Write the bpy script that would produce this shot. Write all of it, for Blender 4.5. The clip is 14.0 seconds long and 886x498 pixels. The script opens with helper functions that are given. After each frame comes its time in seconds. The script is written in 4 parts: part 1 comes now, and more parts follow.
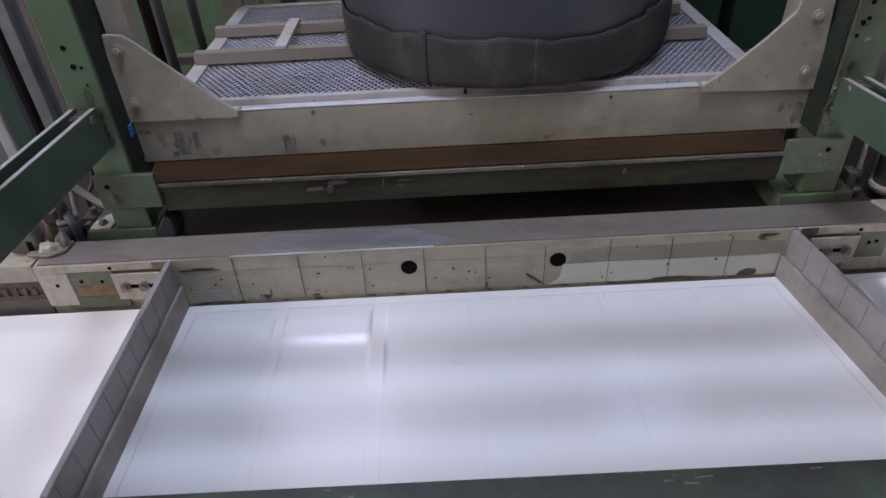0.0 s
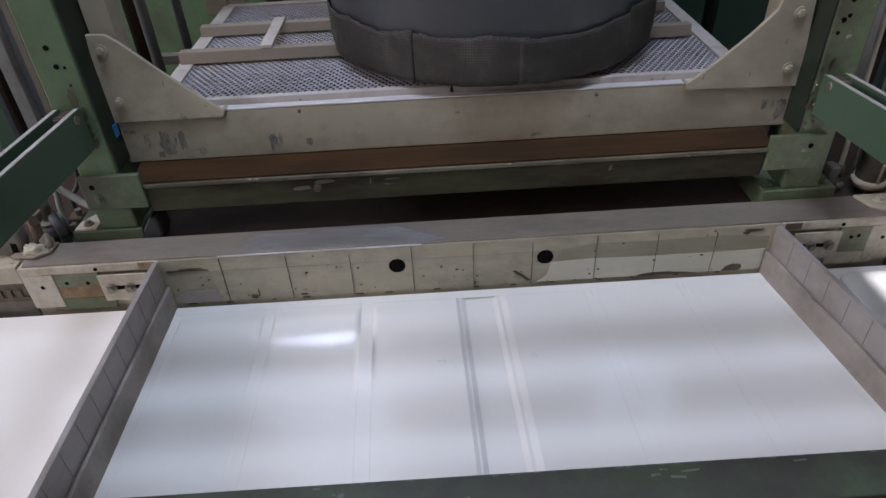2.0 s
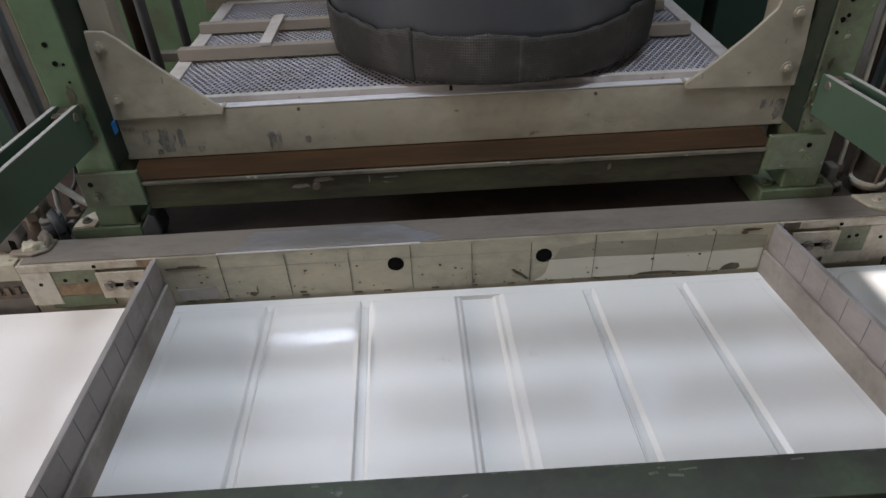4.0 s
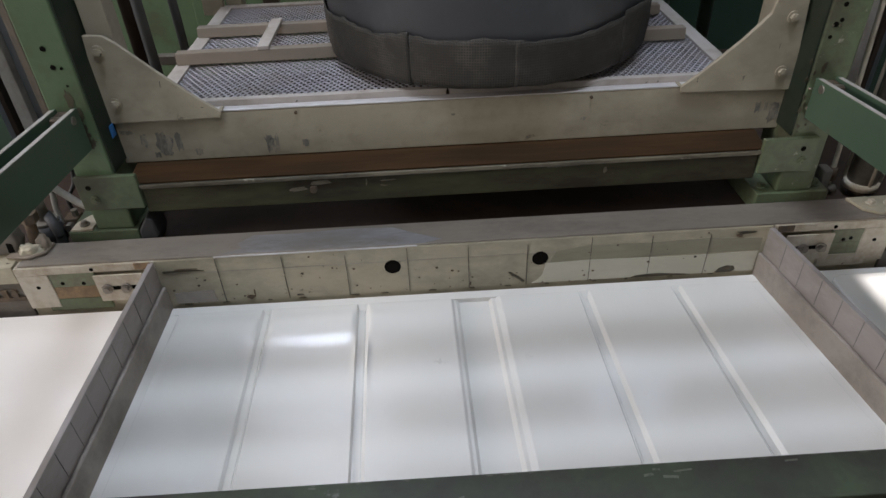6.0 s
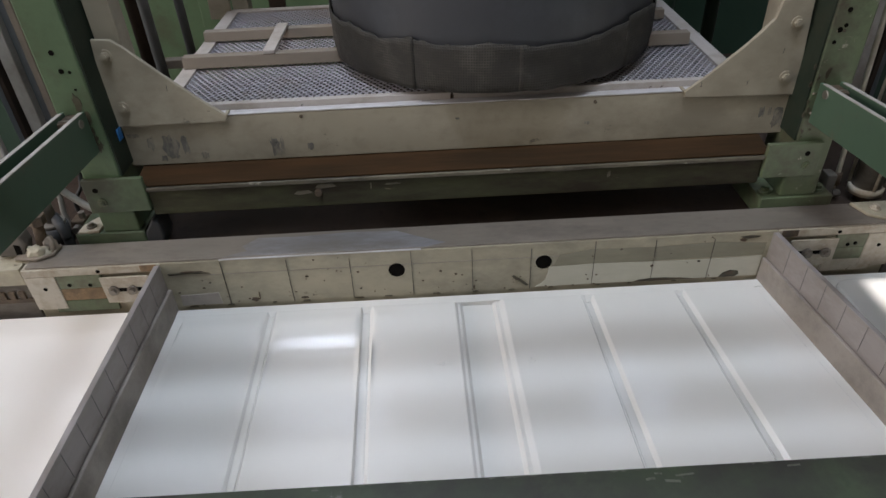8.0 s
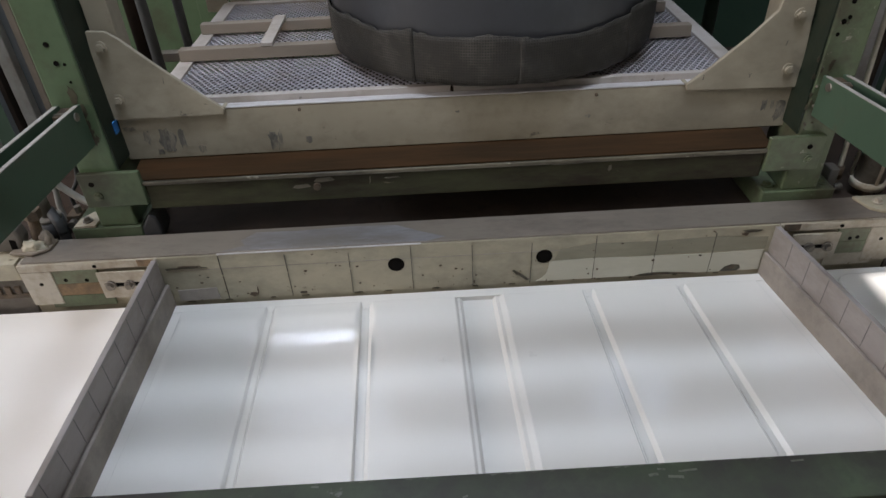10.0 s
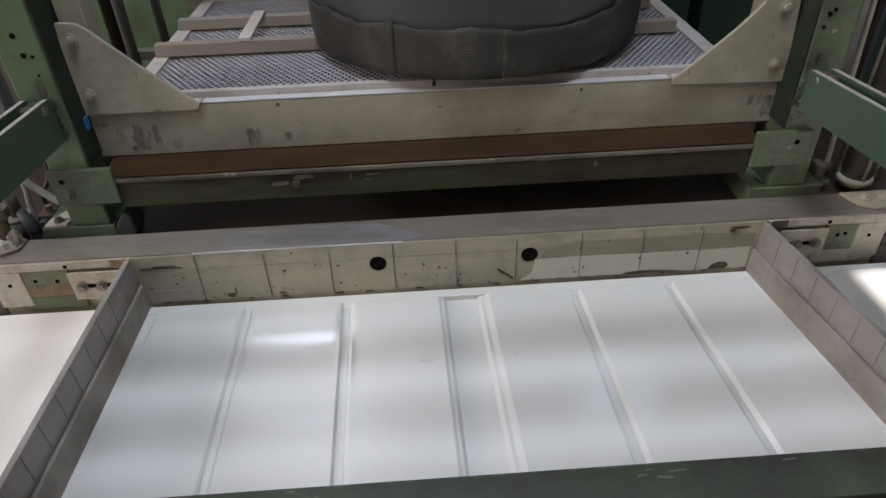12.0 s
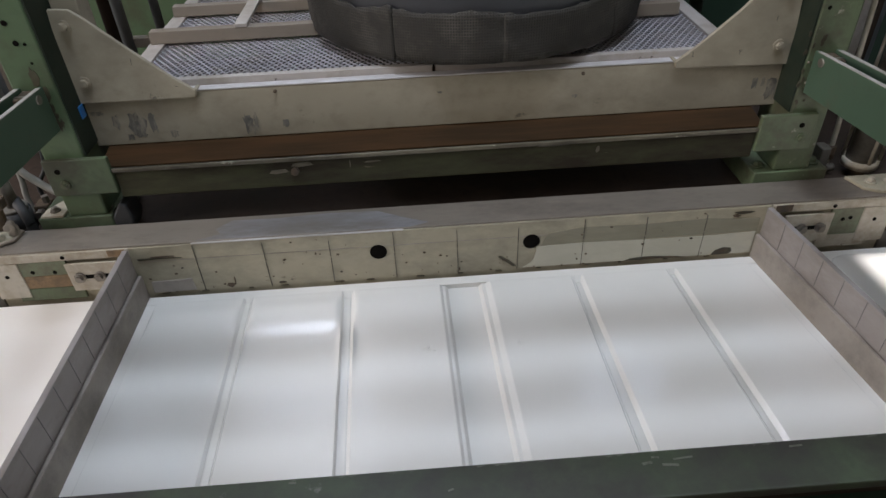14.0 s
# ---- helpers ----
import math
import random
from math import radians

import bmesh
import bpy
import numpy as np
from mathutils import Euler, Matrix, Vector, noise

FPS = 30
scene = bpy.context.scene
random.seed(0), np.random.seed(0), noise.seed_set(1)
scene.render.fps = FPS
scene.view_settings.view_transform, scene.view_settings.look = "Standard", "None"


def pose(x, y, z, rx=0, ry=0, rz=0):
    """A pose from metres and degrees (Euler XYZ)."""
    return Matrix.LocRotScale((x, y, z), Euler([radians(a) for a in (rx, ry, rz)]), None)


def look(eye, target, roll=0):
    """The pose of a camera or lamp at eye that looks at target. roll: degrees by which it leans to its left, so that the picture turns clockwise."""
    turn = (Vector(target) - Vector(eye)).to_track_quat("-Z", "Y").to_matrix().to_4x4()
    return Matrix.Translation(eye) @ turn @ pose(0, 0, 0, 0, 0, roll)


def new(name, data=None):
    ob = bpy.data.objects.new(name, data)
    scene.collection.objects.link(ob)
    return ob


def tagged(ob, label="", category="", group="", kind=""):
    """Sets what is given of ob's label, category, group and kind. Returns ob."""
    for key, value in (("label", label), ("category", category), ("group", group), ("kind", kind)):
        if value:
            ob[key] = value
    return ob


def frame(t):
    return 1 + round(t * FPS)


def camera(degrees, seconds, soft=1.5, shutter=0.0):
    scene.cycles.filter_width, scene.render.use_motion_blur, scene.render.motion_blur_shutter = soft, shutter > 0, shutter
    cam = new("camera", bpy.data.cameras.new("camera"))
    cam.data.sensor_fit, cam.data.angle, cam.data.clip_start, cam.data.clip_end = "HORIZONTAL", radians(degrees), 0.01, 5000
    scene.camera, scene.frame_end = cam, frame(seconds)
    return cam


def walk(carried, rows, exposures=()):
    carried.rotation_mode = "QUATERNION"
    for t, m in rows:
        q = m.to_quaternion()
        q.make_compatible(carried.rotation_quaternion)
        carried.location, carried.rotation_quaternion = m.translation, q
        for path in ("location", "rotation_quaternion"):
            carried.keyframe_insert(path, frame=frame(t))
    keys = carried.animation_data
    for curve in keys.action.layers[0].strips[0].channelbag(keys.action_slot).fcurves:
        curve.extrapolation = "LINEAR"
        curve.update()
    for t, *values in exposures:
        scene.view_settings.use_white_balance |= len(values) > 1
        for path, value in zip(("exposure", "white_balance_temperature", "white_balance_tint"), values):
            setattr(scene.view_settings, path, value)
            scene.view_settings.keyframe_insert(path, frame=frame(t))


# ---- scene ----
cam = camera(68.1, 14.0)
PATH = [
    (0, (0.041, -0.844, 0.706), (0.029, 0.77, -0.476), -3.2),
    (0.5, (0.041, -0.843, 0.705), (0.063, 0.774, -0.472), -3.3),
    (1, (0.043, -0.846, 0.708), (0.061, 0.777, -0.46), -3.5),
    (1.5, (0.043, -0.847, 0.707), (0.065, 0.766, -0.476), -3.0),
    (2, (0.043, -0.846, 0.707), (0.064, 0.763, -0.48), -3.0),
    (2.5, (0.041, -0.847, 0.709), (0.06, 0.763, -0.477), -3.0),
    (3, (0.042, -0.846, 0.707), (0.07, 0.763, -0.481), -2.7),
    (5.5, (0.043, -0.849, 0.709), (0.064, 0.756, -0.484), -2.8),
    (6, (0.044, -0.85, 0.71), (0.077, 0.761, -0.475), -2.6),
    (6.5, (0.044, -0.851, 0.709), (0.059, 0.764, -0.47), -2.7),
    (7, (0.044, -0.853, 0.711), (0.062, 0.763, -0.468), -2.7),
    (7.5, (0.046, -0.853, 0.712), (0.064, 0.763, -0.466), -2.7),
    (8, (0.046, -0.853, 0.713), (0.064, 0.764, -0.464), -2.7),
    (10.5, (0.042, -0.846, 0.706), (0.07, 0.753, -0.495), -2.6),
    (11, (0.044, -0.847, 0.703), (0.079, 0.735, -0.521), -2.5),
    (11.5, (0.043, -0.84, 0.691), (0.092, 0.773, -0.491), -2.0),
    (12, (0.05, -0.835, 0.682), (0.112, 0.783, -0.493), -2.1),
    (12.5, (0.048, -0.826, 0.675), (0.132, 0.786, -0.507), -1.4),
    (13, (0.048, -0.826, 0.673), (0.128, 0.781, -0.515), -1.8),
    (13.5, (0.045, -0.825, 0.674), (0.075, 0.777, -0.523), -3.4),
    (14, (0.049, -0.827, 0.675), (0.108, 0.769, -0.528), -2.6),
]
BALANCE = [(0, 0, 5650, 26), (1, 0, 5780, 24), (2, 0, 5880, 20), (3, 0, 6000, 17), (5.5, 0, 6230, 15), (14, 0, 6230, 15)]
walk(cam, [(t, look(eye, target, roll)) for t, eye, target, roll in PATH], BALANCE)

# ---------------------------------------------------------------- light
world = bpy.data.worlds.new("world")
scene.world = world
world.use_nodes = True
wn = world.node_tree.nodes
sky = wn.new("ShaderNodeTexSky")
sky.sky_type, sky.sun_disc = "NISHITA", False
sky.sun_elevation, sky.sun_rotation = radians(63), radians(84)
wn["Background"].inputs["Strength"].default_value = 0.08
world.node_tree.links.new(sky.outputs[0], wn["Background"].inputs["Color"])
scene.view_settings.exposure = 0.0


def area_lamp(name, m, sx, sy, watts, colour):
    d = bpy.data.lights.new(name, "AREA")
    d.shape, d.size, d.size_y, d.energy, d.color = "RECTANGLE", sx, sy, watts, colour
    ob = new(name, d)
    ob.matrix_world = m
    return ob


ROOF_Z = 3.4
# added lamp, placed to show as a highlight in the folded far panels
HIGHLIGHT_LAMP = (-1.75, -0.25, 1.58, 1.88)
# unseen roof strips, placed so that their reflections band the sheet
ROOFLIGHTS = [(-2.9, 2.9, 2.47, 2.71), (-2.9, 2.9, 2.99, 3.23), (-2.9, 2.9, 3.46, 3.70)]
for x0, x1, y0, y1 in ROOFLIGHTS:
    area_lamp("unseen_roof_lamp", pose((x0 + x1) / 2, (y0 + y1) / 2, ROOF_Z + 0.05), x1 - x0, y1 - y0, 19, (0.68, 0.82, 1.0))
x0, x1, y0, y1 = HIGHLIGHT_LAMP
area_lamp("unseen_roof_lamp", pose((x0 + x1) / 2, (y0 + y1) / 2, ROOF_Z + 0.05), x1 - x0, y1 - y0, 26, (0.80, 0.89, 1.0))
# unseen main fill lamp, added above and in front of the machine
FRONT_LIGHT = (-3.5, 1.3, -2.0, -0.8)
area_lamp("unseen_roof_lamp", pose(-1.1, -1.4, ROOF_Z + 0.05), 4.8, 1.2, 43, (0.95, 0.97, 0.98))
# unseen lamp, kept narrow so bars and rails cast bands on the sheets
BAND_LAMP_SLOT = (-0.45, 0.45, -0.74, -0.46)
area_lamp("unseen_roof_lamp", pose(0, -0.60, ROOF_Z + 0.05), 0.9, 0.28, 48, (0.78, 0.89, 1.0))
# unseen window lamp, added to light the sheets and flanks from the west
WEST = (-1.8, 0.1, 0.9, 2.5)
area_lamp("unseen_west_lamp", pose(-4.05, (WEST[0] + WEST[1]) / 2, (WEST[2] + WEST[3]) / 2, 0, -90, 0), WEST[3] - WEST[2], WEST[1] - WEST[0], 116, (1.0, 0.90, 0.79))

# sun through an unseen east roof hatch, sized for the east sheet's bright patch
UNSEEN_HATCH = (2.45, 2.90, -0.34, 0.155)
sun = new("sun", bpy.data.lights.new("sun", "SUN"))
sun.data.energy, sun.data.angle, sun.data.color = 5.0, radians(0.4), (1.0, 0.95, 0.88)
sun.matrix_world = look((0.45, 0.05, 0.89), (0, 0, 0))


# ---------------------------------------------------------------- materials
def mat(name, base, rough=0.6, metal=0.0, vary=0.12, scale=14.0, bump=0.15, stain=None, stain_amount=0.35, stain_scale=6.0,
        worn=None, worn_amount=0.2, stretch=(1, 1, 1), spec=0.5):
    m = bpy.data.materials.new(name)
    m.use_nodes = True
    nt = m.node_tree
    n, l = nt.nodes, nt.links
    b = n["Principled BSDF"]
    tc = n.new("ShaderNodeTexCoord")
    mp = n.new("ShaderNodeMapping")
    mp.inputs["Scale"].default_value = stretch
    l.new(tc.outputs["Object"], mp.inputs["Vector"])

    def noise_tex(s, detail=6, rgh=0.6):
        t = n.new("ShaderNodeTexNoise")
        t.inputs["Scale"].default_value, t.inputs["Detail"].default_value, t.inputs["Roughness"].default_value = s, detail, rgh
        l.new(mp.outputs[0], t.inputs["Vector"])
        return t

    def ramp(src, a, c):
        r = n.new("ShaderNodeMapRange")
        r.inputs["From Min"].default_value, r.inputs["From Max"].default_value = a, c
        l.new(src, r.inputs["Value"])
        return r.outputs[0]

    def mix(fac, a, c):
        x = n.new("ShaderNodeMix")
        x.data_type = "RGBA"
        l.new(fac, x.inputs["Factor"])
        for s, v in (("A", a), ("B", c)):
            if isinstance(v, tuple):
                x.inputs[6 if s == "A" else 7].default_value = (*v, 1)
            else:
                l.new(v, x.inputs[6 if s == "A" else 7])
        return x.outputs[2]

    dark = tuple(c * (1 - vary) for c in base)
    lite = tuple(min(1, c * (1 + vary)) for c in base)
    fine = noise_tex(scale * 6, 5)
    big = noise_tex(scale, 6)
    col = mix(ramp(big.outputs[0], 0.3, 0.7), dark, lite)
    col = mix(ramp(fine.outputs[0], 0.55, 0.8), col, tuple(c * (1 - 1.5 * vary) for c in base))
    if stain:
        st = noise_tex(stain_scale, 8, 0.7)
        col = mix(ramp(st.outputs[0], 0.59 - 0.25 * stain_amount, 0.75 - 0.2 * stain_amount), col, stain)
    if worn:
        wo = noise_tex(stain_scale * 3.1, 9, 0.75)
        col = mix(ramp(wo.outputs[0], 0.66 - 0.2 * worn_amount, 0.70 - 0.2 * worn_amount), col, worn)
    l.new(col, b.inputs["Base Color"])
    r = n.new("ShaderNodeMapRange")
    r.inputs["To Min"].default_value, r.inputs["To Max"].default_value = max(0, rough - 0.1 * (bump > 0)), min(1, rough + 0.12 * (bump > 0))
    l.new(big.outputs[0], r.inputs["Value"])
    l.new(r.outputs[0], b.inputs["Roughness"])
    b.inputs["Metallic"].default_value = metal
    b.inputs["Specular IOR Level"].default_value = spec
    if bump:
        bp = n.new("ShaderNodeBump")
        bp.inputs["Strength"].default_value, bp.inputs["Distance"].default_value = bump, 0.0015
        l.new(fine.outputs[0], bp.inputs["Height"])
        l.new(bp.outputs[0], b.inputs["Normal"])
    return m


GREEN = mat("green_enamel", (0.098, 0.148, 0.075), 0.45, 0, 0.12, 9, 0.12, (0.085, 0.10, 0.055), 0.5, 8, (0.06, 0.055, 0.035), 0.02)
GREEN_WORN = mat("worn_green_enamel", (0.128, 0.165, 0.088), 0.5, 0, 0.15, 10, 0.2, (0.075, 0.06, 0.04), 0.75, 9, (0.36, 0.34, 0.27), 0.28)
GREEN_OLD = mat("faded_green_paint", (0.17, 0.20, 0.12), 0.55, 0, 0.15, 14, 0.15, (0.12, 0.10, 0.065), 0.6, 16, (0.30, 0.27, 0.19), 0.15)
GREEN_DIRTY = mat("oily_green_enamel", (0.070, 0.074, 0.036), 0.65, 0, 0.2, 10, 0.2, (0.028, 0.021, 0.013), 0.95, 6, (0.16, 0.14, 0.09), 0.14, (0.35, 1, 1.4), spec=0.25)
GREEN_FRONT = mat("dark_green_beam_paint", (0.05, 0.066, 0.036), 0.5, 0, 0.25, 9, 0.2, (0.034, 0.031, 0.025), 0.85, 7, (0.13, 0.13, 0.11), 0.12)
GREEN_DARK = mat("deep_green_enamel", (0.030, 0.058, 0.037), 0.45, 0, 0.1, 6, 0.1)
GREEN_FOOT = mat("darker_stained_green", (0.078, 0.108, 0.056), 0.5, 0, 0.15, 10, 0.15, (0.055, 0.058, 0.034), 0.7, 9, (0.12, 0.11, 0.075), 0.12)
# near-black green: the column's inner side has its shade in this colour
COLUMN_SHADE = mat("green_column_shade", (0.018, 0.028, 0.018), 0.5, 0, 0.25, 10, 0.15, (0.03, 0.035, 0.022), 0.5, 9, spec=0.3)
GREEN_ARM = mat("arm_green_enamel", (0.066, 0.110, 0.070), 0.42, 0, 0.08, 8, 0.1, (0.10, 0.09, 0.06), 0.1, 9)
CREAM = mat("grimy_cream_paint", (0.375, 0.33, 0.24), 0.5, 0, 0.10, 8, 0.12, (0.27, 0.235, 0.17), 0.6, 6, (0.16, 0.14, 0.105), 0.10, (0.7, 1, 1))
CREAM_BAR = mat("scuffed_cream_green_bar", (0.45, 0.40, 0.285), 0.48, 0, 0.12, 10, 0.15, (0.30, 0.27, 0.195), 0.65, 9, (0.11, 0.09, 0.06), 0.12, (0.6, 1, 1))
DIRTY_FILM = mat("dirty_film_on_cream", (0.30, 0.275, 0.195), 0.5, 0, 0.14, 10, 0.12, (0.22, 0.20, 0.14), 0.6, 9, None, 0, (0.3, 1, 1))
SCUFF = mat("dark_scuff", (0.15, 0.14, 0.12), 0.55, 0, 0.3, 26, 0.15, (0.36, 0.32, 0.24), 0.62, 40, (0.06, 0.055, 0.05), 0.35, (1.6, 1, 0.5))
EDGE_BRIGHT = mat("bright_edge_strip", (0.66, 0.64, 0.63), 0.38, 0.25, 0.15, 16, 0.12, (0.44, 0.41, 0.37), 0.45, 14, None, 0, (0.3, 1, 1))
GREASE = mat("thin_brown_grease", (0.058, 0.048, 0.029), 0.5, 0, 0.3, 30, 0.3, (0.085, 0.078, 0.045), 0.5, 30)
PALE = mat("pale_plate", (0.50, 0.455, 0.365), 0.5, 0, 0.12, 12, 0.12, (0.33, 0.27, 0.19), 0.6, 14, (0.14, 0.105, 0.07), 0.1)
PALE_WIPED = mat("wiped_cream_paint", (0.54, 0.51, 0.41), 0.45, 0, 0.1, 12, 0.1, (0.50, 0.475, 0.37), 0.5, 10, None, 0, (0.4, 1, 1))
STEEL = mat("worn_steel", (0.255, 0.22, 0.18), 0.5, 0.25, 0.14, 12, 0.15, (0.16, 0.135, 0.11), 0.5, 7, None, 0, (0.4, 1, 1))
SHEEN = mat("worn_steel_sheen", (0.31, 0.30, 0.305), 0.38, 0.35, 0.25, 16, 0.15, (0.24, 0.215, 0.19), 0.8, 14, None, 0, (0.3, 1, 1))
DIVIDER = mat("dull_aluminium", (0.37, 0.335, 0.315), 0.52, 0.15, 0.12, 12, 0.15, (0.27, 0.24, 0.21), 0.5, 10, None, 0, (1, 0.4, 1))
DIVIDER_LOW = mat("dusty_angle_bar", (0.36, 0.32, 0.28), 0.58, 0.15, 0.1, 12, 0.12, (0.25, 0.225, 0.2), 0.5, 10)
LIP = mat("rubbed_beam_edge", (0.19, 0.165, 0.115), 0.5, 0, 0.2, 14, 0.2, (0.06, 0.05, 0.035), 0.75, 11, (0.36, 0.33, 0.26), 0.2, (0.4, 1, 1))
BROWN = mat("brown_wooden_strip", (0.066, 0.034, 0.015), 0.8, 0, 0.25, 10, 0.25, (0.034, 0.021, 0.011), 0.7, 7, None, 0, (0.2, 2, 2), spec=0.08)
RACK = mat("greasy_grey_rack", (0.17, 0.15, 0.125), 0.6, 0.2, 0.2, 14, 0.2, (0.08, 0.065, 0.05), 0.6, 12, None, 0, (0.4, 1, 1))
RUST = mat("rusty_grease", (0.11, 0.075, 0.045), 0.7, 0, 0.35, 30, 0.5, (0.05, 0.04, 0.03), 0.5, 25)
OCHRE = mat("bare_rusted_patch", (0.25, 0.165, 0.085), 0.65, 0, 0.3, 30, 0.3, (0.13, 0.09, 0.055), 0.55, 25)
SCRATCH = mat("scraped_beam_paint", (0.15, 0.155, 0.12), 0.5, 0, 0.35, 60, 0.2, (0.06, 0.065, 0.045), 0.6, 60)
SCRIBE = mat("fine_scribe", (0.20, 0.19, 0.185), 0.6, 0, 0.2, 40, 0.1)
INK = mat("scribed_dark_line", (0.09, 0.08, 0.065), 0.7, 0, 0.3, 40, 0.1)
BLACK = mat("black_hole_shade", (0.007, 0.006, 0.005), 0.9, 0, 0.2, 20, 0.1, spec=0.05)
DEEP = mat("dark_bed_and_web_brown", (0.050, 0.034, 0.025), 0.7, 0, 0.3, 8, 0.3, (0.04, 0.03, 0.022), 0.5, 6, spec=0.25)
MESH = mat("white_painted_mesh", (0.44, 0.425, 0.45), 0.5, 0, 0.08, 14, 0.1, (0.38, 0.34, 0.30), 0.35, 9)
TRAY = mat("tray_rail_paint", (0.46, 0.415, 0.37), 0.5, 0, 0.1, 10, 0.12, (0.33, 0.28, 0.22), 0.4, 8)
BAR_TAN = mat("tan_cross_bar", (0.23, 0.19, 0.145), 0.55, 0, 0.12, 10, 0.15, (0.25, 0.2, 0.15), 0.4, 9, None, 0, (0.4, 1, 1))
DRUM = mat("grey_plastic", (0.062, 0.063, 0.068), 0.42, 0, 0.08, 5, 0.08, (0.085, 0.09, 0.10), 0.25, 4)
SKIRT = mat("woven_wire_cloth", (0.043, 0.038, 0.029), 0.75, 0.0, 0.3, 30, 0.4, (0.10, 0.09, 0.075), 0.35, 15)


def woven(m, around, up):
    """Adds a woven relief and colour to m, for cloth wrapped round a vertical axis: wires around the turn and per metre of height."""
    nt = m.node_tree
    n, l = nt.nodes, nt.links
    b = n["Principled BSDF"]
    tc = n.new("ShaderNodeTexCoord")
    sp = n.new("ShaderNodeSeparateXYZ")
    l.new(tc.outputs["Object"], sp.inputs[0])

    def op(kind, a, c=None):
        x = n.new("ShaderNodeMath")
        x.operation = kind
        for i, v in enumerate((a, c)):
            if v is None:
                continue
            if isinstance(v, (int, float)):
                x.inputs[i].default_value = v
            else:
                l.new(v, x.inputs[i])
        return x.outputs[0]
    wa = op("SINE", op("MULTIPLY", op("ARCTAN2", sp.outputs[1], sp.outputs[0]), around))
    wz = op("SINE", op("MULTIPLY", sp.outputs[2], up * 6.2832))
    height = op("MAXIMUM", op("ABSOLUTE", wa), op("ABSOLUTE", wz))
    bp = n.new("ShaderNodeBump")
    bp.inputs["Strength"].default_value, bp.inputs["Distance"].default_value = 0.7, 0.0012
    l.new(height, bp.inputs["Height"])
    l.new(bp.outputs[0], b.inputs["Normal"])
    old = b.inputs["Base Color"].links[0].from_socket
    mx = n.new("ShaderNodeMix")
    mx.data_type = "RGBA"
    l.new(op("POWER", height, 3.0), mx.inputs["Factor"])
    mx.inputs[6].default_value = (0.020, 0.018, 0.014, 1)
    l.new(old, mx.inputs[7])
    l.new(mx.outputs[2], b.inputs["Base Color"])


woven(SKIRT, 230, 120)
PLASTIC = mat("glossy_white_plastic", (0.80, 0.78, 0.73), 0.13, 0, 0.012, 3, 0.0)
PLASTIC_SOFT = mat("satin_white_plastic", (0.87, 0.82, 0.75), 0.28, 0, 0.012, 3, 0.0)
GREY_PANEL = mat("grey_panel", (0.16, 0.17, 0.175), 0.5, 0, 0.1, 5, 0.1, (0.10, 0.095, 0.085), 0.4, 5, None, 0, (1, 1, 0.3))
GREY_DIRTY = mat("oily_grey_paint", (0.17, 0.155, 0.13), 0.5, 0, 0.2, 10, 0.2, (0.07, 0.055, 0.04), 0.6, 12)
GREY_LIGHT = mat("light_grey_strip", (0.42, 0.40, 0.36), 0.5, 0, 0.1, 6, 0.1, (0.25, 0.22, 0.18), 0.4, 5)
CHROME = mat("dirty_chrome", (0.26, 0.235, 0.20), 0.42, 0.8, 0.15, 20, 0.1, (0.2, 0.17, 0.14), 0.4, 18)
RUBBER = mat("black_rubber", (0.03, 0.03, 0.03), 0.6, 0, 0.2, 20, 0.2)
HOSE = mat("pale_hose", (0.25, 0.24, 0.21), 0.5, 0, 0.1, 20, 0.1)
BLUE = mat("blue_tape", (0.03, 0.17, 0.45), 0.45, 0, 0.1, 20, 0.1)
CONCRETE = mat("factory_floor", (0.23, 0.22, 0.205), 0.7, 0, 0.15, 3, 0.3, (0.13, 0.125, 0.11), 0.5, 2)
WALLPAINT = mat("hall_wall_paint", (0.34, 0.335, 0.31), 0.8, 0, 0.08, 2, 0.15, (0.26, 0.25, 0.22), 0.3, 1.5)


# ---------------------------------------------------------------- mesh helpers
def box(bm, x0, x1, y0, y1, z0, z1, bevel=0.0, m=None):
    b2 = bmesh.new()
    bmesh.ops.create_cube(b2, size=1)
    for v in b2.verts:
        v.co = Vector(((x0 + x1) / 2 + v.co.x * (x1 - x0), (y0 + y1) / 2 + v.co.y * (y1 - y0), (z0 + z1) / 2 + v.co.z * (z1 - z0)))
    if bevel:
        bmesh.ops.bevel(b2, geom=b2.edges[:], offset=bevel, segments=2, affect="EDGES", profile=0.5)
    join(bm, b2, m)
    return bm


def join(bm, b2, m=None):
    vs = [bm.verts.new(m @ v.co if m else v.co) for v in b2.verts]
    b2.verts.index_update()
    for f in b2.faces:
        nf = bm.faces.new([vs[v.index] for v in f.verts])
        nf.smooth = f.smooth
    b2.free()


def prism(bm, pts, a, b, axis="y", bevel=0.0):
    """A plate with the outline pts in the plane across axis, from a to b along it."""
    put = {"y": lambda p, t: (p[0], t, p[1]), "x": lambda p, t: (t, p[0], p[1]), "z": lambda p, t: (p[0], p[1], t)}[axis]
    b2 = bmesh.new()
    lo = [b2.verts.new(put(p, a)) for p in pts]
    hi = [b2.verts.new(put(p, b)) for p in pts]
    b2.faces.new(lo)
    b2.faces.new(hi[::-1])
    for i in range(len(pts)):
        j = (i + 1) % len(pts)
        b2.faces.new((lo[j], lo[i], hi[i], hi[j]))
    bmesh.ops.recalc_face_normals(b2, faces=b2.faces[:])
    if bevel:
        bmesh.ops.bevel(b2, geom=b2.edges[:], offset=bevel, segments=2, affect="EDGES", profile=0.5)
    join(bm, b2)
    return bm


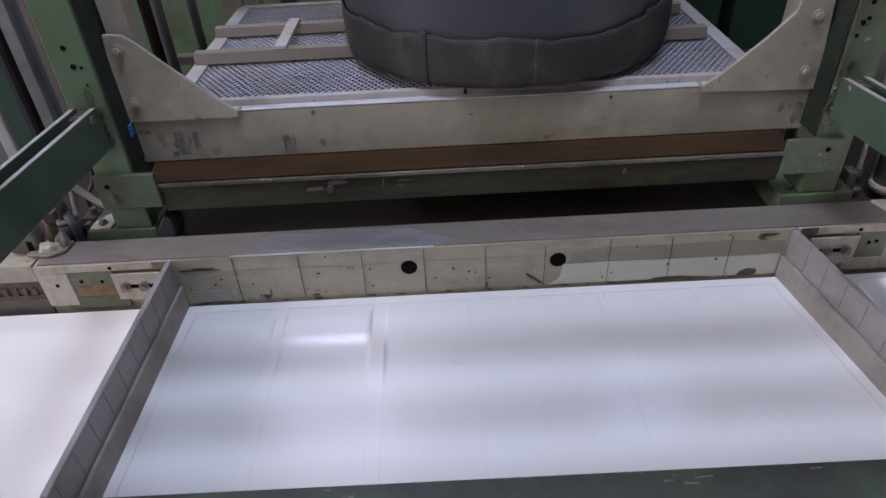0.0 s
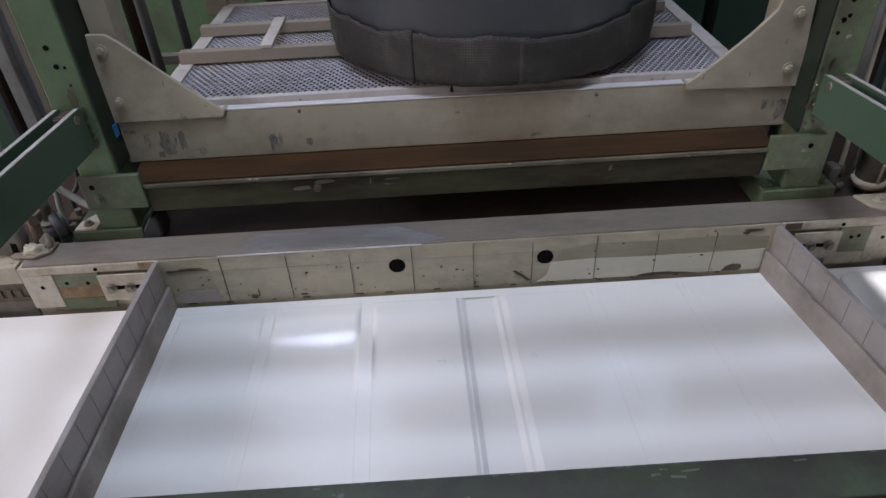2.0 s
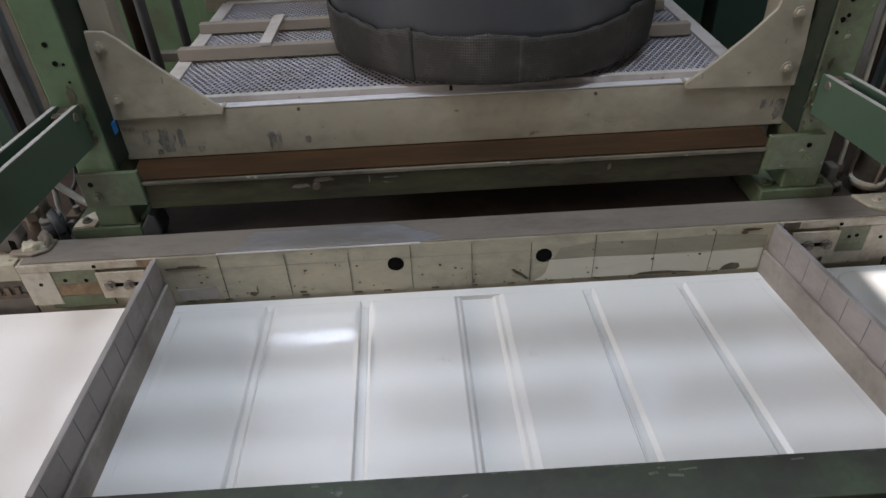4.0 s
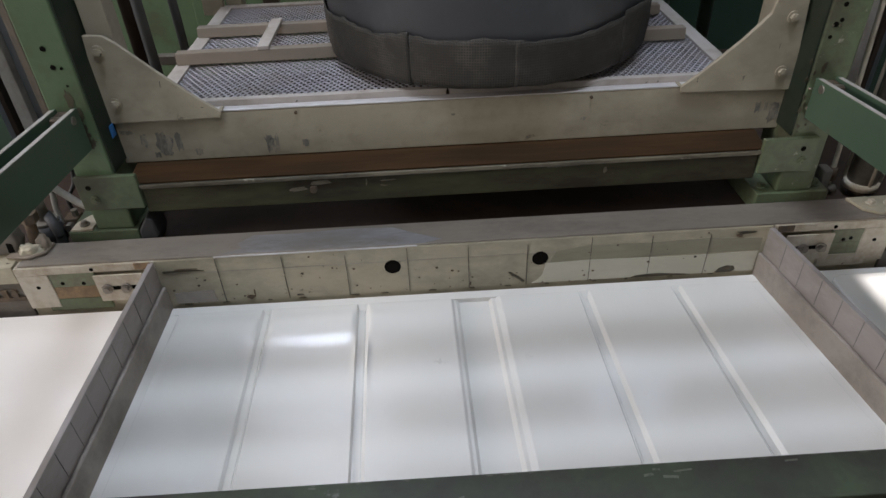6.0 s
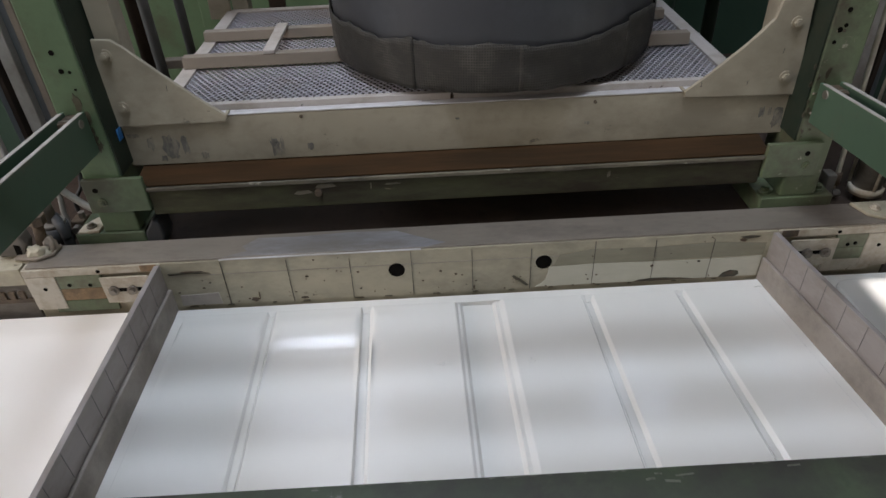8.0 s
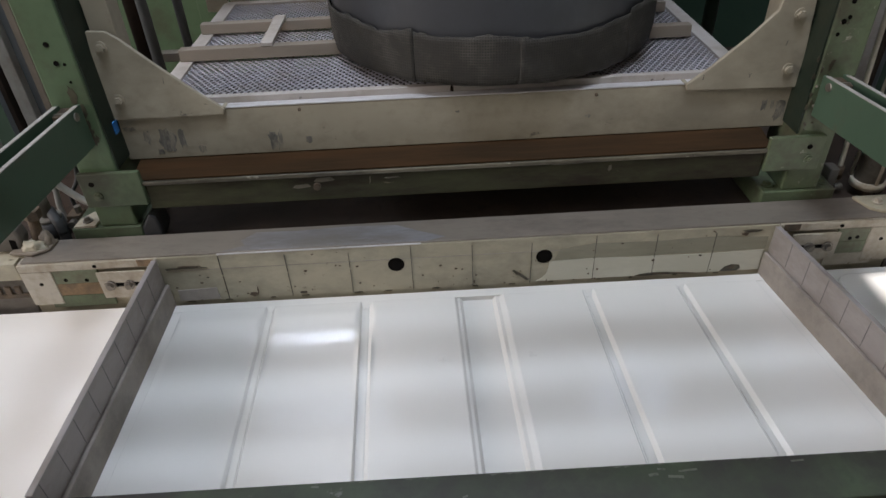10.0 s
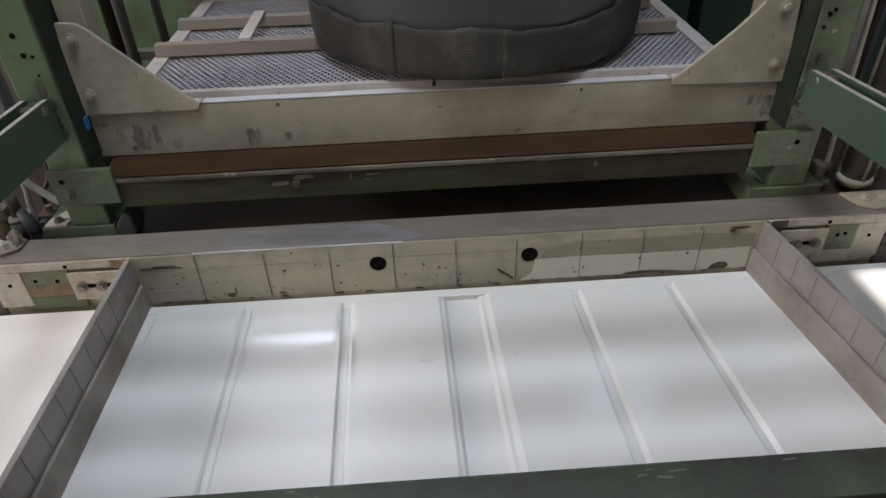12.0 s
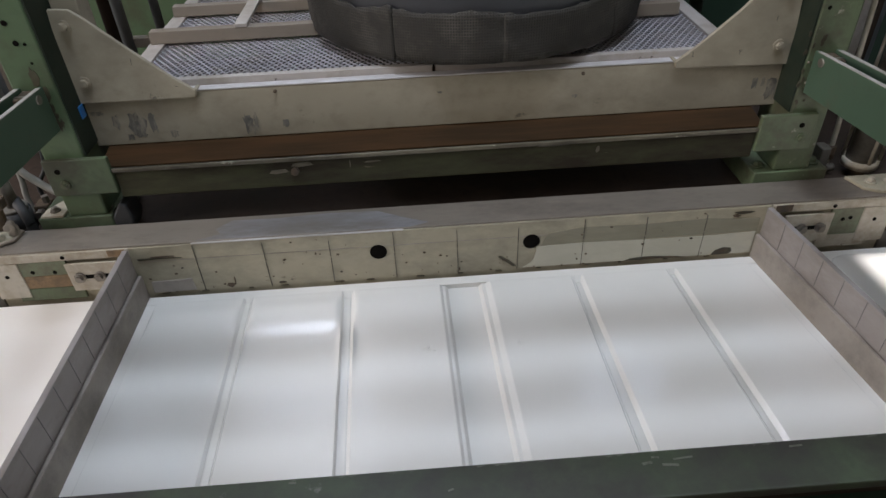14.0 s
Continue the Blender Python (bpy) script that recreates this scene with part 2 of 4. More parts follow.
def cyl(bm, p0, p1, r, seg=16, r2=None, cap=True):
    p0, p1 = Vector(p0), Vector(p1)
    d = p1 - p0
    q = d.to_track_quat("Z", "Y").to_matrix()
    r2 = r if r2 is None else r2
    lo = [bm.verts.new(p0 + q @ Vector((r * math.cos(2 * math.pi * i / seg), r * math.sin(2 * math.pi * i / seg), 0))) for i in range(seg)]
    hi = [bm.verts.new(p1 + q @ Vector((r2 * math.cos(2 * math.pi * i / seg), r2 * math.sin(2 * math.pi * i / seg), 0))) for i in range(seg)]
    for i in range(seg):
        j = (i + 1) % seg
        f = bm.faces.new((lo[i], lo[j], hi[j], hi[i]))
        f.smooth = seg > 6
    if cap:
        bm.faces.new(lo[::-1])
        bm.faces.new(hi)
    return bm


def hose(bm, pts, r, seg=8, steps=8):
    """A round hose through pts."""
    P = [Vector(p) for p in pts]
    line = []
    for i in range(len(P) - 1):
        a, b, c, d = P[max(i - 1, 0)], P[i], P[i + 1], P[min(i + 2, len(P) - 1)]
        for k in range(steps):
            t = k / steps
            line.append(0.5 * (2 * b + (c - a) * t + (2 * a - 5 * b + 4 * c - d) * t * t + (3 * b - a - 3 * c + d) * t ** 3))
    line.append(P[-1])
    rings = []
    for i, p in enumerate(line):
        q = (line[min(i + 1, len(line) - 1)] - line[max(i - 1, 0)]).to_track_quat("Z", "Y").to_matrix()
        rings.append([bm.verts.new(p + q @ Vector((r * math.cos(6.2832 * k / seg), r * math.sin(6.2832 * k / seg), 0))) for k in range(seg)])
    for a, b in zip(rings, rings[1:]):
        for k in range(seg):
            bm.faces.new((a[k], a[(k + 1) % seg], b[(k + 1) % seg], b[k])).smooth = True
    bm.faces.new(rings[0][::-1])
    bm.faces.new(rings[-1])
    return bm


def thing(name, loc, label, category, group="", kind=""):
    ob = new(name)
    ob.empty_display_size = 0.05
    ob.location = loc
    return tagged(ob, label, category, group, kind)


def origin(ob):
    v = Vector((0, 0, 0))
    while ob:
        v = v + ob.location
        ob = ob.parent
    return v


def mesh_of(name, bm, material):
    bmesh.ops.recalc_face_normals(bm, faces=bm.faces[:])
    me = bpy.data.meshes.new(name)
    bm.to_mesh(me)
    bm.free()
    me.materials.append(material)
    return me


def part(name, bm, material, parent, label="", pivot=None):
    """One mesh object under a thing or a part; bm is in world metres."""
    o = origin(parent)
    p = Vector(pivot) if pivot else o
    for v in bm.verts:
        v.co -= p
    ob = new(name, mesh_of(name, bm, material))
    ob.parent, ob.location = parent, p - o
    return tagged(ob, label)


def solid(name, bm, material, label, category, group="", kind="", base=None):
    """A thing that is one mesh."""
    p = Vector(base) if base else Vector((0, 0, 0))
    for v in bm.verts:
        v.co -= p
    ob = new(name, mesh_of(name, bm, material))
    ob.location = p
    return tagged(ob, label, category, group, kind)


B = bmesh.new


def bolt(parent, x, y, z, r=0.008, way=(0, -1, 0), material=None, name="bolt"):
    """A hexagon bolt on its washer, at a face that looks along way."""
    bm, c, w = B(), Vector((x, y, z)), Vector(way)
    cyl(bm, c, c + w * 0.0025, r * 1.45, 20)
    cyl(bm, c + w * 0.0025, c + w * (0.0025 + r * 0.8), r, 6)
    cyl(bm, c + w * (0.0025 + r * 0.8), c + w * (0.0035 + r * 0.8), r * 0.6, 12)
    return part(name, bm, material or CREAM, parent)


def ring_hole(parent, x, y, z, r, way=(0, -1, 0), name="hole"):
    """A bore: a short black plug, rim just proud, its dark inside only coloured."""
    bm, c, w = B(), Vector((x, y, z)), Vector(way)
    cyl(bm, c - w * 0.006, c + w * 0.0006, r, 24)
    return part(name, bm, BLACK, parent)


# ---------------------------------------------------------------- hall
FLOOR_Z = -0.88
HX, HY0, HY1 = 4.0, -4.0, 4.6
solid("floor", box(B(), -HX, HX, HY0, HY1, FLOOR_Z - 0.1, FLOOR_Z), CONCRETE, "worn grey concrete factory floor", "floor", kind="structure")
for nm, b in (("wall_north", (-HX, HX, HY1, HY1 + 0.2, FLOOR_Z, ROOF_Z)), ("wall_south", (-HX, HX, HY0 - 0.2, HY0, FLOOR_Z, ROOF_Z)),
              ("wall_east", (HX, HX + 0.2, HY0, HY1, FLOOR_Z, ROOF_Z))):
    solid(nm, box(B(), *b), WALLPAINT, "pale painted factory hall wall", "wall", kind="structure")
xw, (wy0, wy1, wz0, wz1) = -HX - 0.2, WEST
bm = B()
box(bm, xw, xw + 0.2, HY0, wy0, FLOOR_Z, ROOF_Z)
box(bm, xw, xw + 0.2, wy1, HY1, FLOOR_Z, ROOF_Z)
box(bm, xw, xw + 0.2, wy0, wy1, FLOOR_Z, wz0)
box(bm, xw, xw + 0.2, wy0, wy1, wz1, ROOF_Z)
solid("wall_west", bm, WALLPAINT, "pale painted factory hall wall with an opening for the added west lamp", "wall", kind="structure")
bm = B()
ys = sorted([(r[2], r[3], r[0], r[1]) for r in ROOFLIGHTS + [HIGHLIGHT_LAMP]] + [(FRONT_LIGHT[2], FRONT_LIGHT[3], FRONT_LIGHT[0], FRONT_LIGHT[1]), (BAND_LAMP_SLOT[2], BAND_LAMP_SLOT[3], BAND_LAMP_SLOT[0], BAND_LAMP_SLOT[1])])
ys.append((UNSEEN_HATCH[2], UNSEEN_HATCH[3], UNSEEN_HATCH[0], UNSEEN_HATCH[1]))
ys.sort()
last = HY0
for y0, y1, x0, x1 in ys:
    box(bm, -HX, HX, last, y0, ROOF_Z, ROOF_Z + 0.15)
    box(bm, -HX, x0, y0, y1, ROOF_Z, ROOF_Z + 0.15)
    box(bm, x1, HX, y0, y1, ROOF_Z, ROOF_Z + 0.15)
    last = y1
box(bm, -HX, HX, last, HY1, ROOF_Z, ROOF_Z + 0.15)
solid("ceiling", bm, WALLPAINT, "unseen pale hall roof with openings for the added lamps", "ceiling", kind="structure")

# ---------------------------------------------------------------- machine bed below the sheets
BAR_Z = 0.097
bed = thing("machine_bed", (0.09, 0.3, FLOOR_Z), "dark greasy steel bed of the forming machine", "machine bed")
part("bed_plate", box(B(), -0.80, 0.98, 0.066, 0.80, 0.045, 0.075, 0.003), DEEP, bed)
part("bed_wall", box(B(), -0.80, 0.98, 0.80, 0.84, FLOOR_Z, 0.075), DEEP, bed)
part("mould_table", box(B(), -0.98, 1.15, -0.40, -0.012, -0.10, -0.05, 0.004), DEEP, bed)
part("plinth", box(B(), -0.95, 1.12, -0.38, 0.80, FLOOR_Z, -0.12, 0.005), GREEN_DARK, bed)

# ---------------------------------------------------------------- stop bar with scribed marks
bar = thing("stop_bar", (0.09, 0.03, 0.0), "long cream-painted steel stop bar with scribed marks", "stop bar")
part("bar_face", box(B(), -0.409, 0.5985, 0.0, 0.020, -0.04, BAR_Z - 0.004, 0.0012), CREAM_BAR, bar)
part("bar_top", box(B(), -0.615, 0.81, 0.0015, 0.062, BAR_Z - 0.0035, BAR_Z, 0.001), STEEL, bar, "bare worn steel top face")
part("bar_body", box(B(), -0.90, 1.05, 0.0205, 0.060, -0.04, BAR_Z - 0.004), CREAM_BAR, bar)
# worn patch, with the bar top's bluish sheen put into its colour
part("sheen_patch", prism(B(), [(-0.30, 0.0030), (0.03, 0.0025), (0.06, 0.012), (0.02, 0.030), (-0.02, 0.052), (-0.10, 0.055), (-0.18, 0.050), (-0.25, 0.052), (-0.272, 0.030), (-0.262, 0.016)], BAR_Z - 0.001, BAR_Z + 0.0004, "z"), SHEEN, bar, "worn bare steel with its sheen put into the colour")
for k, x in enumerate((-0.304, -0.199, -0.097, 0.003, 0.102, 0.199, 0.303, 0.402, 0.498)):
    lean = 0.004 * math.sin(k * 2.1)
    bm = B()
    for z0, z1 in ((0.002, 0.05), (0.0535, 0.091 - 0.004 * (k % 3))):
        prism(bm, [(x - 0.0004 + lean * (0.09 - z0) * 2.7, z0), (x + 0.0005 + lean * (0.09 - z0) * 2.7, z0), (x + 0.0004, z1), (x - 0.0004, z1)], -0.0016, 0.002)
    part("scribe_line", bm, INK, bar)
part("long_scribe", box(B(), -0.39, 0.58, -0.0005, 0.002, 0.0655, 0.0662), DIVIDER_LOW, bar)
ring_hole(bar, -0.022, -0.0003, 0.055, 0.0135)
ring_hole(bar, 0.220, -0.0003, 0.055, 0.0135)
# bare pale strip beside the second hole, and the patch near the end
part("dirty_band", prism(B(), [(0.236, 0.0455), (0.585, 0.0465), (0.585, 0.071), (0.50, 0.077), (0.40, 0.074), (0.30, 0.0765), (0.246, 0.068)], -0.0007, 0.003), DIRTY_FILM, bar, "dirty darker film on the cream paint")
part("pale_strip", prism(B(), [(0.208, 0.004), (0.583, 0.004), (0.583, 0.045), (0.50, 0.0428), (0.40, 0.0438), (0.298, 0.0465), (0.229, 0.0440), (0.2285, 0.034), (0.225, 0.019), (0.218, 0.010)], -0.0012, 0.003), PALE_WIPED, bar, "wiped paler strip")
part("front_edge", box(B(), -0.305, 0.02, -0.0004, 0.0016, BAR_Z - 0.0042, BAR_Z - 0.0018, 0.0004), EDGE_BRIGHT, bar, "bright strip along the front edge")
for pts in ([(0.375, 0.004), (0.383, 0.0075), (0.405, 0.0095), (0.428, 0.0092), (0.455, 0.006), (0.478, 0.004)],
            [(0.518, 0.004), (0.524, 0.013), (0.536, 0.018), (0.549, 0.016), (0.552, 0.009), (0.546, 0.004)],
            [(0.172, 0.030), (0.176, 0.026), (0.186, 0.019), (0.196, 0.009), (0.192, 0.008), (0.182, 0.017), (0.173, 0.024), (0.168, 0.029)],
            [(-0.392, 0.0715), (-0.36, 0.0720), (-0.325, 0.0700), (-0.36, 0.0706), (-0.39, 0.0690)],
            [(0.540, 0.085), (0.555, 0.0865), (0.572, 0.0850), (0.565, 0.0825), (0.55, 0.0815)]):
    part("grime_patch", prism(B(), pts, -0.0018, 0.002), GREASE, bar)
part("corner_patch", prism(B(), [(-0.385, 0.004), (-0.318, 0.004), (-0.320, 0.028), (-0.384, 0.026)], -0.0016, 0.003, bevel=0.0005), DIVIDER_LOW, bar)
for x, z, w, h in ((-0.262, 0.010, 0.018, 0.010), (-0.254, 0.018, 0.003, 0.018), (0.178, 0.022, 0.012, 0.004), (0.534, 0.012, 0.022, 0.010),
                   (0.43, 0.006, 0.10, 0.004), (-0.355, 0.074, 0.05, 0.002), (0.545, 0.079, 0.016, 0.008), (-0.17, 0.052, 0.006, 0.004),
                   (-0.12, 0.06, 0.004, 0.003), (0.105, 0.010, 0.004, 0.010), (-0.18, 0.008, 0.016, 0.003), (0.02, 0.03, 0.004, 0.002), (0.30, 0.062, 0.004, 0.003)):
    part("paint_chip", prism(B(), [(x + w / 2 * math.cos(a) * (0.7 + 0.5 * noise.noise((a * 2, x * 90, 1))), z + h / 2 * math.sin(a) * (0.7 + 0.6 * noise.noise((a * 2, x * 70, 5)))) for a in [i * 0.483 for i in range(13)]], -0.0019, 0.002), RUST, bar)


bm = B()
for k in range(60):
    x, z = random.uniform(-0.385, 0.58), 0.004 + 0.085 * random.random() ** 1.6
    r = 0.0006 + 0.0016 * random.random() ** 3
    a = random.uniform(0, 3)
    prism(bm, [(x + r * (1 + 0.5 * math.sin(5 * t + a)) * math.cos(t), z + r * math.sin(t)) for t in (0, 1.2, 2.5, 3.8, 5.0)], -0.0022 if z < 0.045 and x > 0.22 else -0.0009, 0.002)
tagged(part("paint_specks", bm, RUST, bar), kind="stuff")
bm = B()
for k in range(14):
    x = -0.38 + 0.96 * k / 14 + random.uniform(-0.01, 0.01)
    w, h = random.uniform(0.004, 0.016), random.uniform(0.0003, 0.0010)
    prism(bm, [(x, 0.0012), (x + w, 0.0012), (x + w * 0.8, 0.0012 + h), (x + w * 0.2, 0.0012 + h * 0.7)], -0.0020, 0.002)
tagged(part("bottom_grime", bm, GREASE, bar), kind="stuff")


def end_block(sign, x_in, x_plate, x_mid, x_out, name):
    """The clamp block at one end of the stop bar, with its slotted bracket; x grows outward from x_in."""
    lo = lambda a, b: (min(a, b), max(a, b))
    t = thing(name, ((x_in + x_out) / 2, 0.0, 0.0), "cream clamp block with slotted bracket and two bolts", "clamp block", "clamp blocks of the stop bar")
    part("block", box(B(), *lo(x_in, x_out), -0.002, 0.020, 0.079, 0.0935, 0.0012), PALE, t)
    part("lower_block", box(B(), *lo(x_in, x_out), 0.004, 0.020, -0.03, 0.0788, 0.0012), CREAM_BAR, t)
    part("end_plate", box(B(), *lo(x_mid, x_out), -0.002, 0.0035, 0.012, 0.0785, 0.001), PALE, t)
    part("green_plate", box(B(), *lo(x_plate, x_mid), -0.0006, 0.0038, 0.052, 0.0785, 0.0008), GREEN_OLD, t, "green paint left on plate")
    part("bare_plate", box(B(), *lo(x_plate, x_mid), -0.0006, 0.0038, 0.028, 0.0518, 0.0008), OCHRE if sign < 0 else GREEN_OLD, t)
    part("lower_lip", box(B(), *lo(x_in + sign * 0.09, x_mid + sign * 0.02), -0.001, 0.0038, 0.004, 0.0275, 0.0008), GREEN_WORN if sign < 0 else PALE, t)
    br = part("slotted_bracket", box(B(), *lo(x_in + sign * 0.022, x_plate), -0.008, -0.0045, 0.024, 0.076, 0.001), PALE, t, "pale bracket plate with a slot")
    xa, xb = x_in + sign * 0.036, x_plate - sign * 0.008
    # black box on the plate; the slot's dark inside is its colour
    part("slot", box(B(), *lo(xa, xb), -0.0084, -0.0075, 0.047, 0.0545, 0.0003), BLACK, br)
    for x in ((xa + sign * 0.016), (xb - sign * 0.010)):
        bm = B()
        cyl(bm, (x, -0.0085, 0.051), (x, -0.012, 0.051), 0.0085, 18)
        cyl(bm, (x, -0.012, 0.051), (x, -0.017, 0.051), 0.0055, 6)
        part("bolt", bm, CHROME, br, "steel bolt in the slot")
    for x, z in ((x_plate + sign * 0.022, 0.058), (x_mid - sign * 0.018, 0.060), (x_mid + sign * 0.022, 0.055), (x_plate + sign * 0.0, 0.0855)):
        ring_hole(t, x, -0.0022 if z < 0.08 and abs(x) > abs(x_mid) else (-0.0008 if z < 0.08 else -0.0022), z, 0.0032)
    part("scraped_patch", box(B(), *lo(x_in + sign * 0.005, x_in + sign * 0.032), -0.0026, 0.001, 0.081, 0.0932, 0.0004), OCHRE if sign < 0 else RUST, t)
    return t


end_block(-1, -0.400, -0.500, -0.573, -0.622, "clamp_block")
end_block(1, 0.600, 0.700, 0.752, 0.800, "clamp_block")

# toothed racks that go on beyond the blocks
for x0, x1 in ((-0.90, -0.624), (0.803, 1.05)):
    t = thing("toothed_rack", ((x0 + x1) / 2, 0.01, 0.0), "greasy brown toothed rack beside the clamp block", "rack", "toothed racks")
    part("rack_body", box(B(), x0, x1, 0.004, 0.020, -0.02, 0.062, 0.001), RACK, t)
    part("top_strip", box(B(), x0, x1, 0.0, 0.020, 0.064, 0.096, 0.001), CREAM_BAR, t)
    bm = B()
    n = int((x1 - x0) / 0.016)
    for i in range(n):
        box(bm, x0 + i * 0.016, x0 + i * 0.016 + 0.009, 0.0, 0.0038, 0.036, 0.05)
    box(bm, x0, x1, 0.0, 0.0038, 0.028, 0.0355)
    part("teeth", bm, RUST, t)
    bolt(t, x0 * 0.25 + x1 * 0.75 if x0 < 0 else x0 + 0.05, 0.0, 0.08, 0.004, material=RUST)

# ---------------------------------------------------------------- dividers either side of the sheet
def divider(name, x_far, x_near, side):
    """A thin scribed plate with a bar along its foot; side is the way to the sheet (+1: the sheet lies to the east)."""
    t = thing(name, ((x_far + x_near) / 2, -0.2, 0.0), "dull aluminium divider plate with scribed marks", "divider plate", "divider plates")
    xs = lambda y: x_far + (x_near - x_far) * (-y / 0.42)
    y0, y1 = -0.4195, -0.002

    def slab(off0, off1, z0, z1, ya=y0, yb=y1, bev=0.001):
        return prism(B(), [(xs(ya) + off0, ya), (xs(ya) + off1, ya), (xs(yb) + off1, yb), (xs(yb) + off0, yb)], z0, z1, "z", bev)
    a, b = sorted((-side * 0.0085, 0.0))
    part("plate", slab(a, b, -0.04, 0.0915), DIVIDER, t)
    a, b = sorted((side * 0.0003, side * 0.0065))
    part("foot_bar", slab(a, b, -0.04, 0.042, bev=0.002), DIVIDER_LOW, t)
    for i in range(9):
        y = -0.05 - 0.0443 * i
        a, b = sorted((-side * 0.002, side * 0.0006))
        part("scribe_line", slab(a, b, 0.0445, 0.0905, y - 0.00035, y + 0.00035, 0), SCRIBE, t)
    return t


divider("divider_plate", -0.4000, -0.4045, 1)
divider("divider_plate", 0.5900, 0.6400, -1)

# ---------------------------------------------------------------- sheet being formed
Y_FAR, Y_NEAR = -0.006, -0.414
TH = 0.0022
SX = lambda xf, xn, y: xf + (xn - xf) * (-y / 0.357)
sheet = thing("plastic_sheet", (0.09, Y_FAR, 0.0), "glossy white plastic sheet drawn into grooves over a mould", "plastic sheet")
# narrow grooves: far x0, x1, near x0, x1, widths of the west and east flank, depth, start and end of the draw
GROOVES = [(-0.2405, -0.2250, -0.2380, -0.2200, 0.0050, 0.0040, 0.0030, 2.08, 2.32),
           (-0.0850, -0.0660, -0.0770, -0.0570, 0.0050, 0.0060, 0.0042, 2.12, 2.36),
           (0.2810, 0.3000, 0.2900, 0.3130, 0.0052, 0.0075, 0.0046, 2.50, 2.72),
           (0.4350, 0.4520, 0.4550, 0.4750, 0.0050, 0.0075, 0.0040, 2.56, 2.80)]
# the wide groove goes down in two steps: outer edges, then flank, ledge and flank on either side
WIDE = (0.0700, 0.1510, 0.0775, 0.1610)
WIDE_T0, WIDE_T1 = 1.86, 2.12
STEP_1, STEP_2 = 0.0042, 0.0062
EDGE_L, EDGE_R = (-0.3935, -0.3975), (0.5835, 0.6260)
Y_GROOVE = -0.024
MOVERS = []


def strip(xa_f, xa_n, xb_f, xb_n, y0, y1, z0, z1, bev=0.0):
    return prism(B(), [(SX(xa_f, xa_n, y0), y0), (SX(xb_f, xb_n, y0), y0), (SX(xb_f, xb_n, y1), y1), (SX(xa_f, xa_n, y1), y1)], z0, z1, "z", bev)


# fold shaped to mirror the added roof lamp towards the camera
def ripple(y, lift):
    """A shallow fold across the far end of a panel: a dip, a rise of lift, and a fall to the rim."""
    def ease(a, b):
        c = max(0.0, min(1.0, (y - a) / (b - a)))
        return c * c * (3 - 2 * c)
    return lift * (-0.45 * ease(-0.24, -0.134) + ease(-0.134, -0.068) - 0.55 * ease(-0.062, -0.026))


def drawn_panel(af, an, bf, bn, lift, lift_end):
    """A stretch of sheet between two grooves: rounded edges, slight waves, and a fold of height lift near its far end."""
    bm, nx, ny, rnd = B(), 18, 60, 0.0007
    us = [0.0, 0.0, 0.0] + [0.5 - 0.5 * math.cos(math.pi * k / nx) for k in range(1, nx)] + [1.0, 1.0, 1.0]
    insets = [0.0, rnd * 0.35, rnd] + [0.0] * (nx - 1) + [-rnd, -rnd * 0.35, 0.0]
    drops = [0.0003, 0.0001, 0.0] + [0.0] * (nx - 1) + [0.0, 0.0001, 0.0003]
    ys = [(Y_GROOVE, 0.0003), (Y_GROOVE - rnd * 0.35, 0.0001)] + [(Y_GROOVE - rnd - (Y_GROOVE - rnd - Y_NEAR) * k / ny, 0.0) for k in range(ny + 1)]
    grid = []
    for y, dy in ys:
        x0, x1 = SX(af, an, y), SX(bf, bn, y)
        row = []
        for u, inset, dx in zip(us, insets, drops):
            x = x0 + (x1 - x0) * u + inset
            z = ripple(y, lift_end + (lift - lift_end) * (1 - u) ** 5) * min(1.0, (x - x0) / 0.005, (x1 - x) / 0.005) + 0.00028 * noise.noise((x * 9, y * 14, 2.0)) + 0.00008 * noise.noise((x * 30, y * 30, 6.0))
            row.append(bm.verts.new((x, y, z - max(dx, dy))))
        grid.append(row)
    for p, q in zip(grid, grid[1:]):
        for k in range(len(p) - 1):
            bm.faces.new((p[k], p[k + 1], q[k + 1], q[k])).smooth = True
    outline = grid[0] + [r[-1] for r in grid[1:-1]] + grid[-1][::-1] + [r[0] for r in grid[-2:0:-1]]
    low = [bm.verts.new((v.co.x, v.co.y, -TH - 0.0016)) for v in outline]
    for k in range(len(outline)):
        n2 = (k + 1) % len(outline)
        bm.faces.new((outline[k], outline[n2], low[n2], low[k]))
    bm.faces.new(low)
    return bm


cuts = sorted(GROOVES + [WIDE])
edges = [EDGE_L] + [e for g in cuts for e in ((g[0], g[2]), (g[1], g[3]))] + [EDGE_R]
LIFTS = ((0.0072, 0.0072), (0.0072, 0.0072), (0.0072, 0.0008), (0.0008, 0.0006), (0.0006, 0.0006), (0.0006, 0.0006))
for i in range(0, len(edges), 2):
    (af, an), (bf, bn) = edges[i], edges[i + 1]
    if i == 0:
        af, an = af + 0.016, an + 0.016
    if i == len(edges) - 2:
        bf, bn = bf - 0.016, bn - 0.016
    part("panel", drawn_panel(af, an, bf, bn, *LIFTS[i // 2]), PLASTIC, sheet)
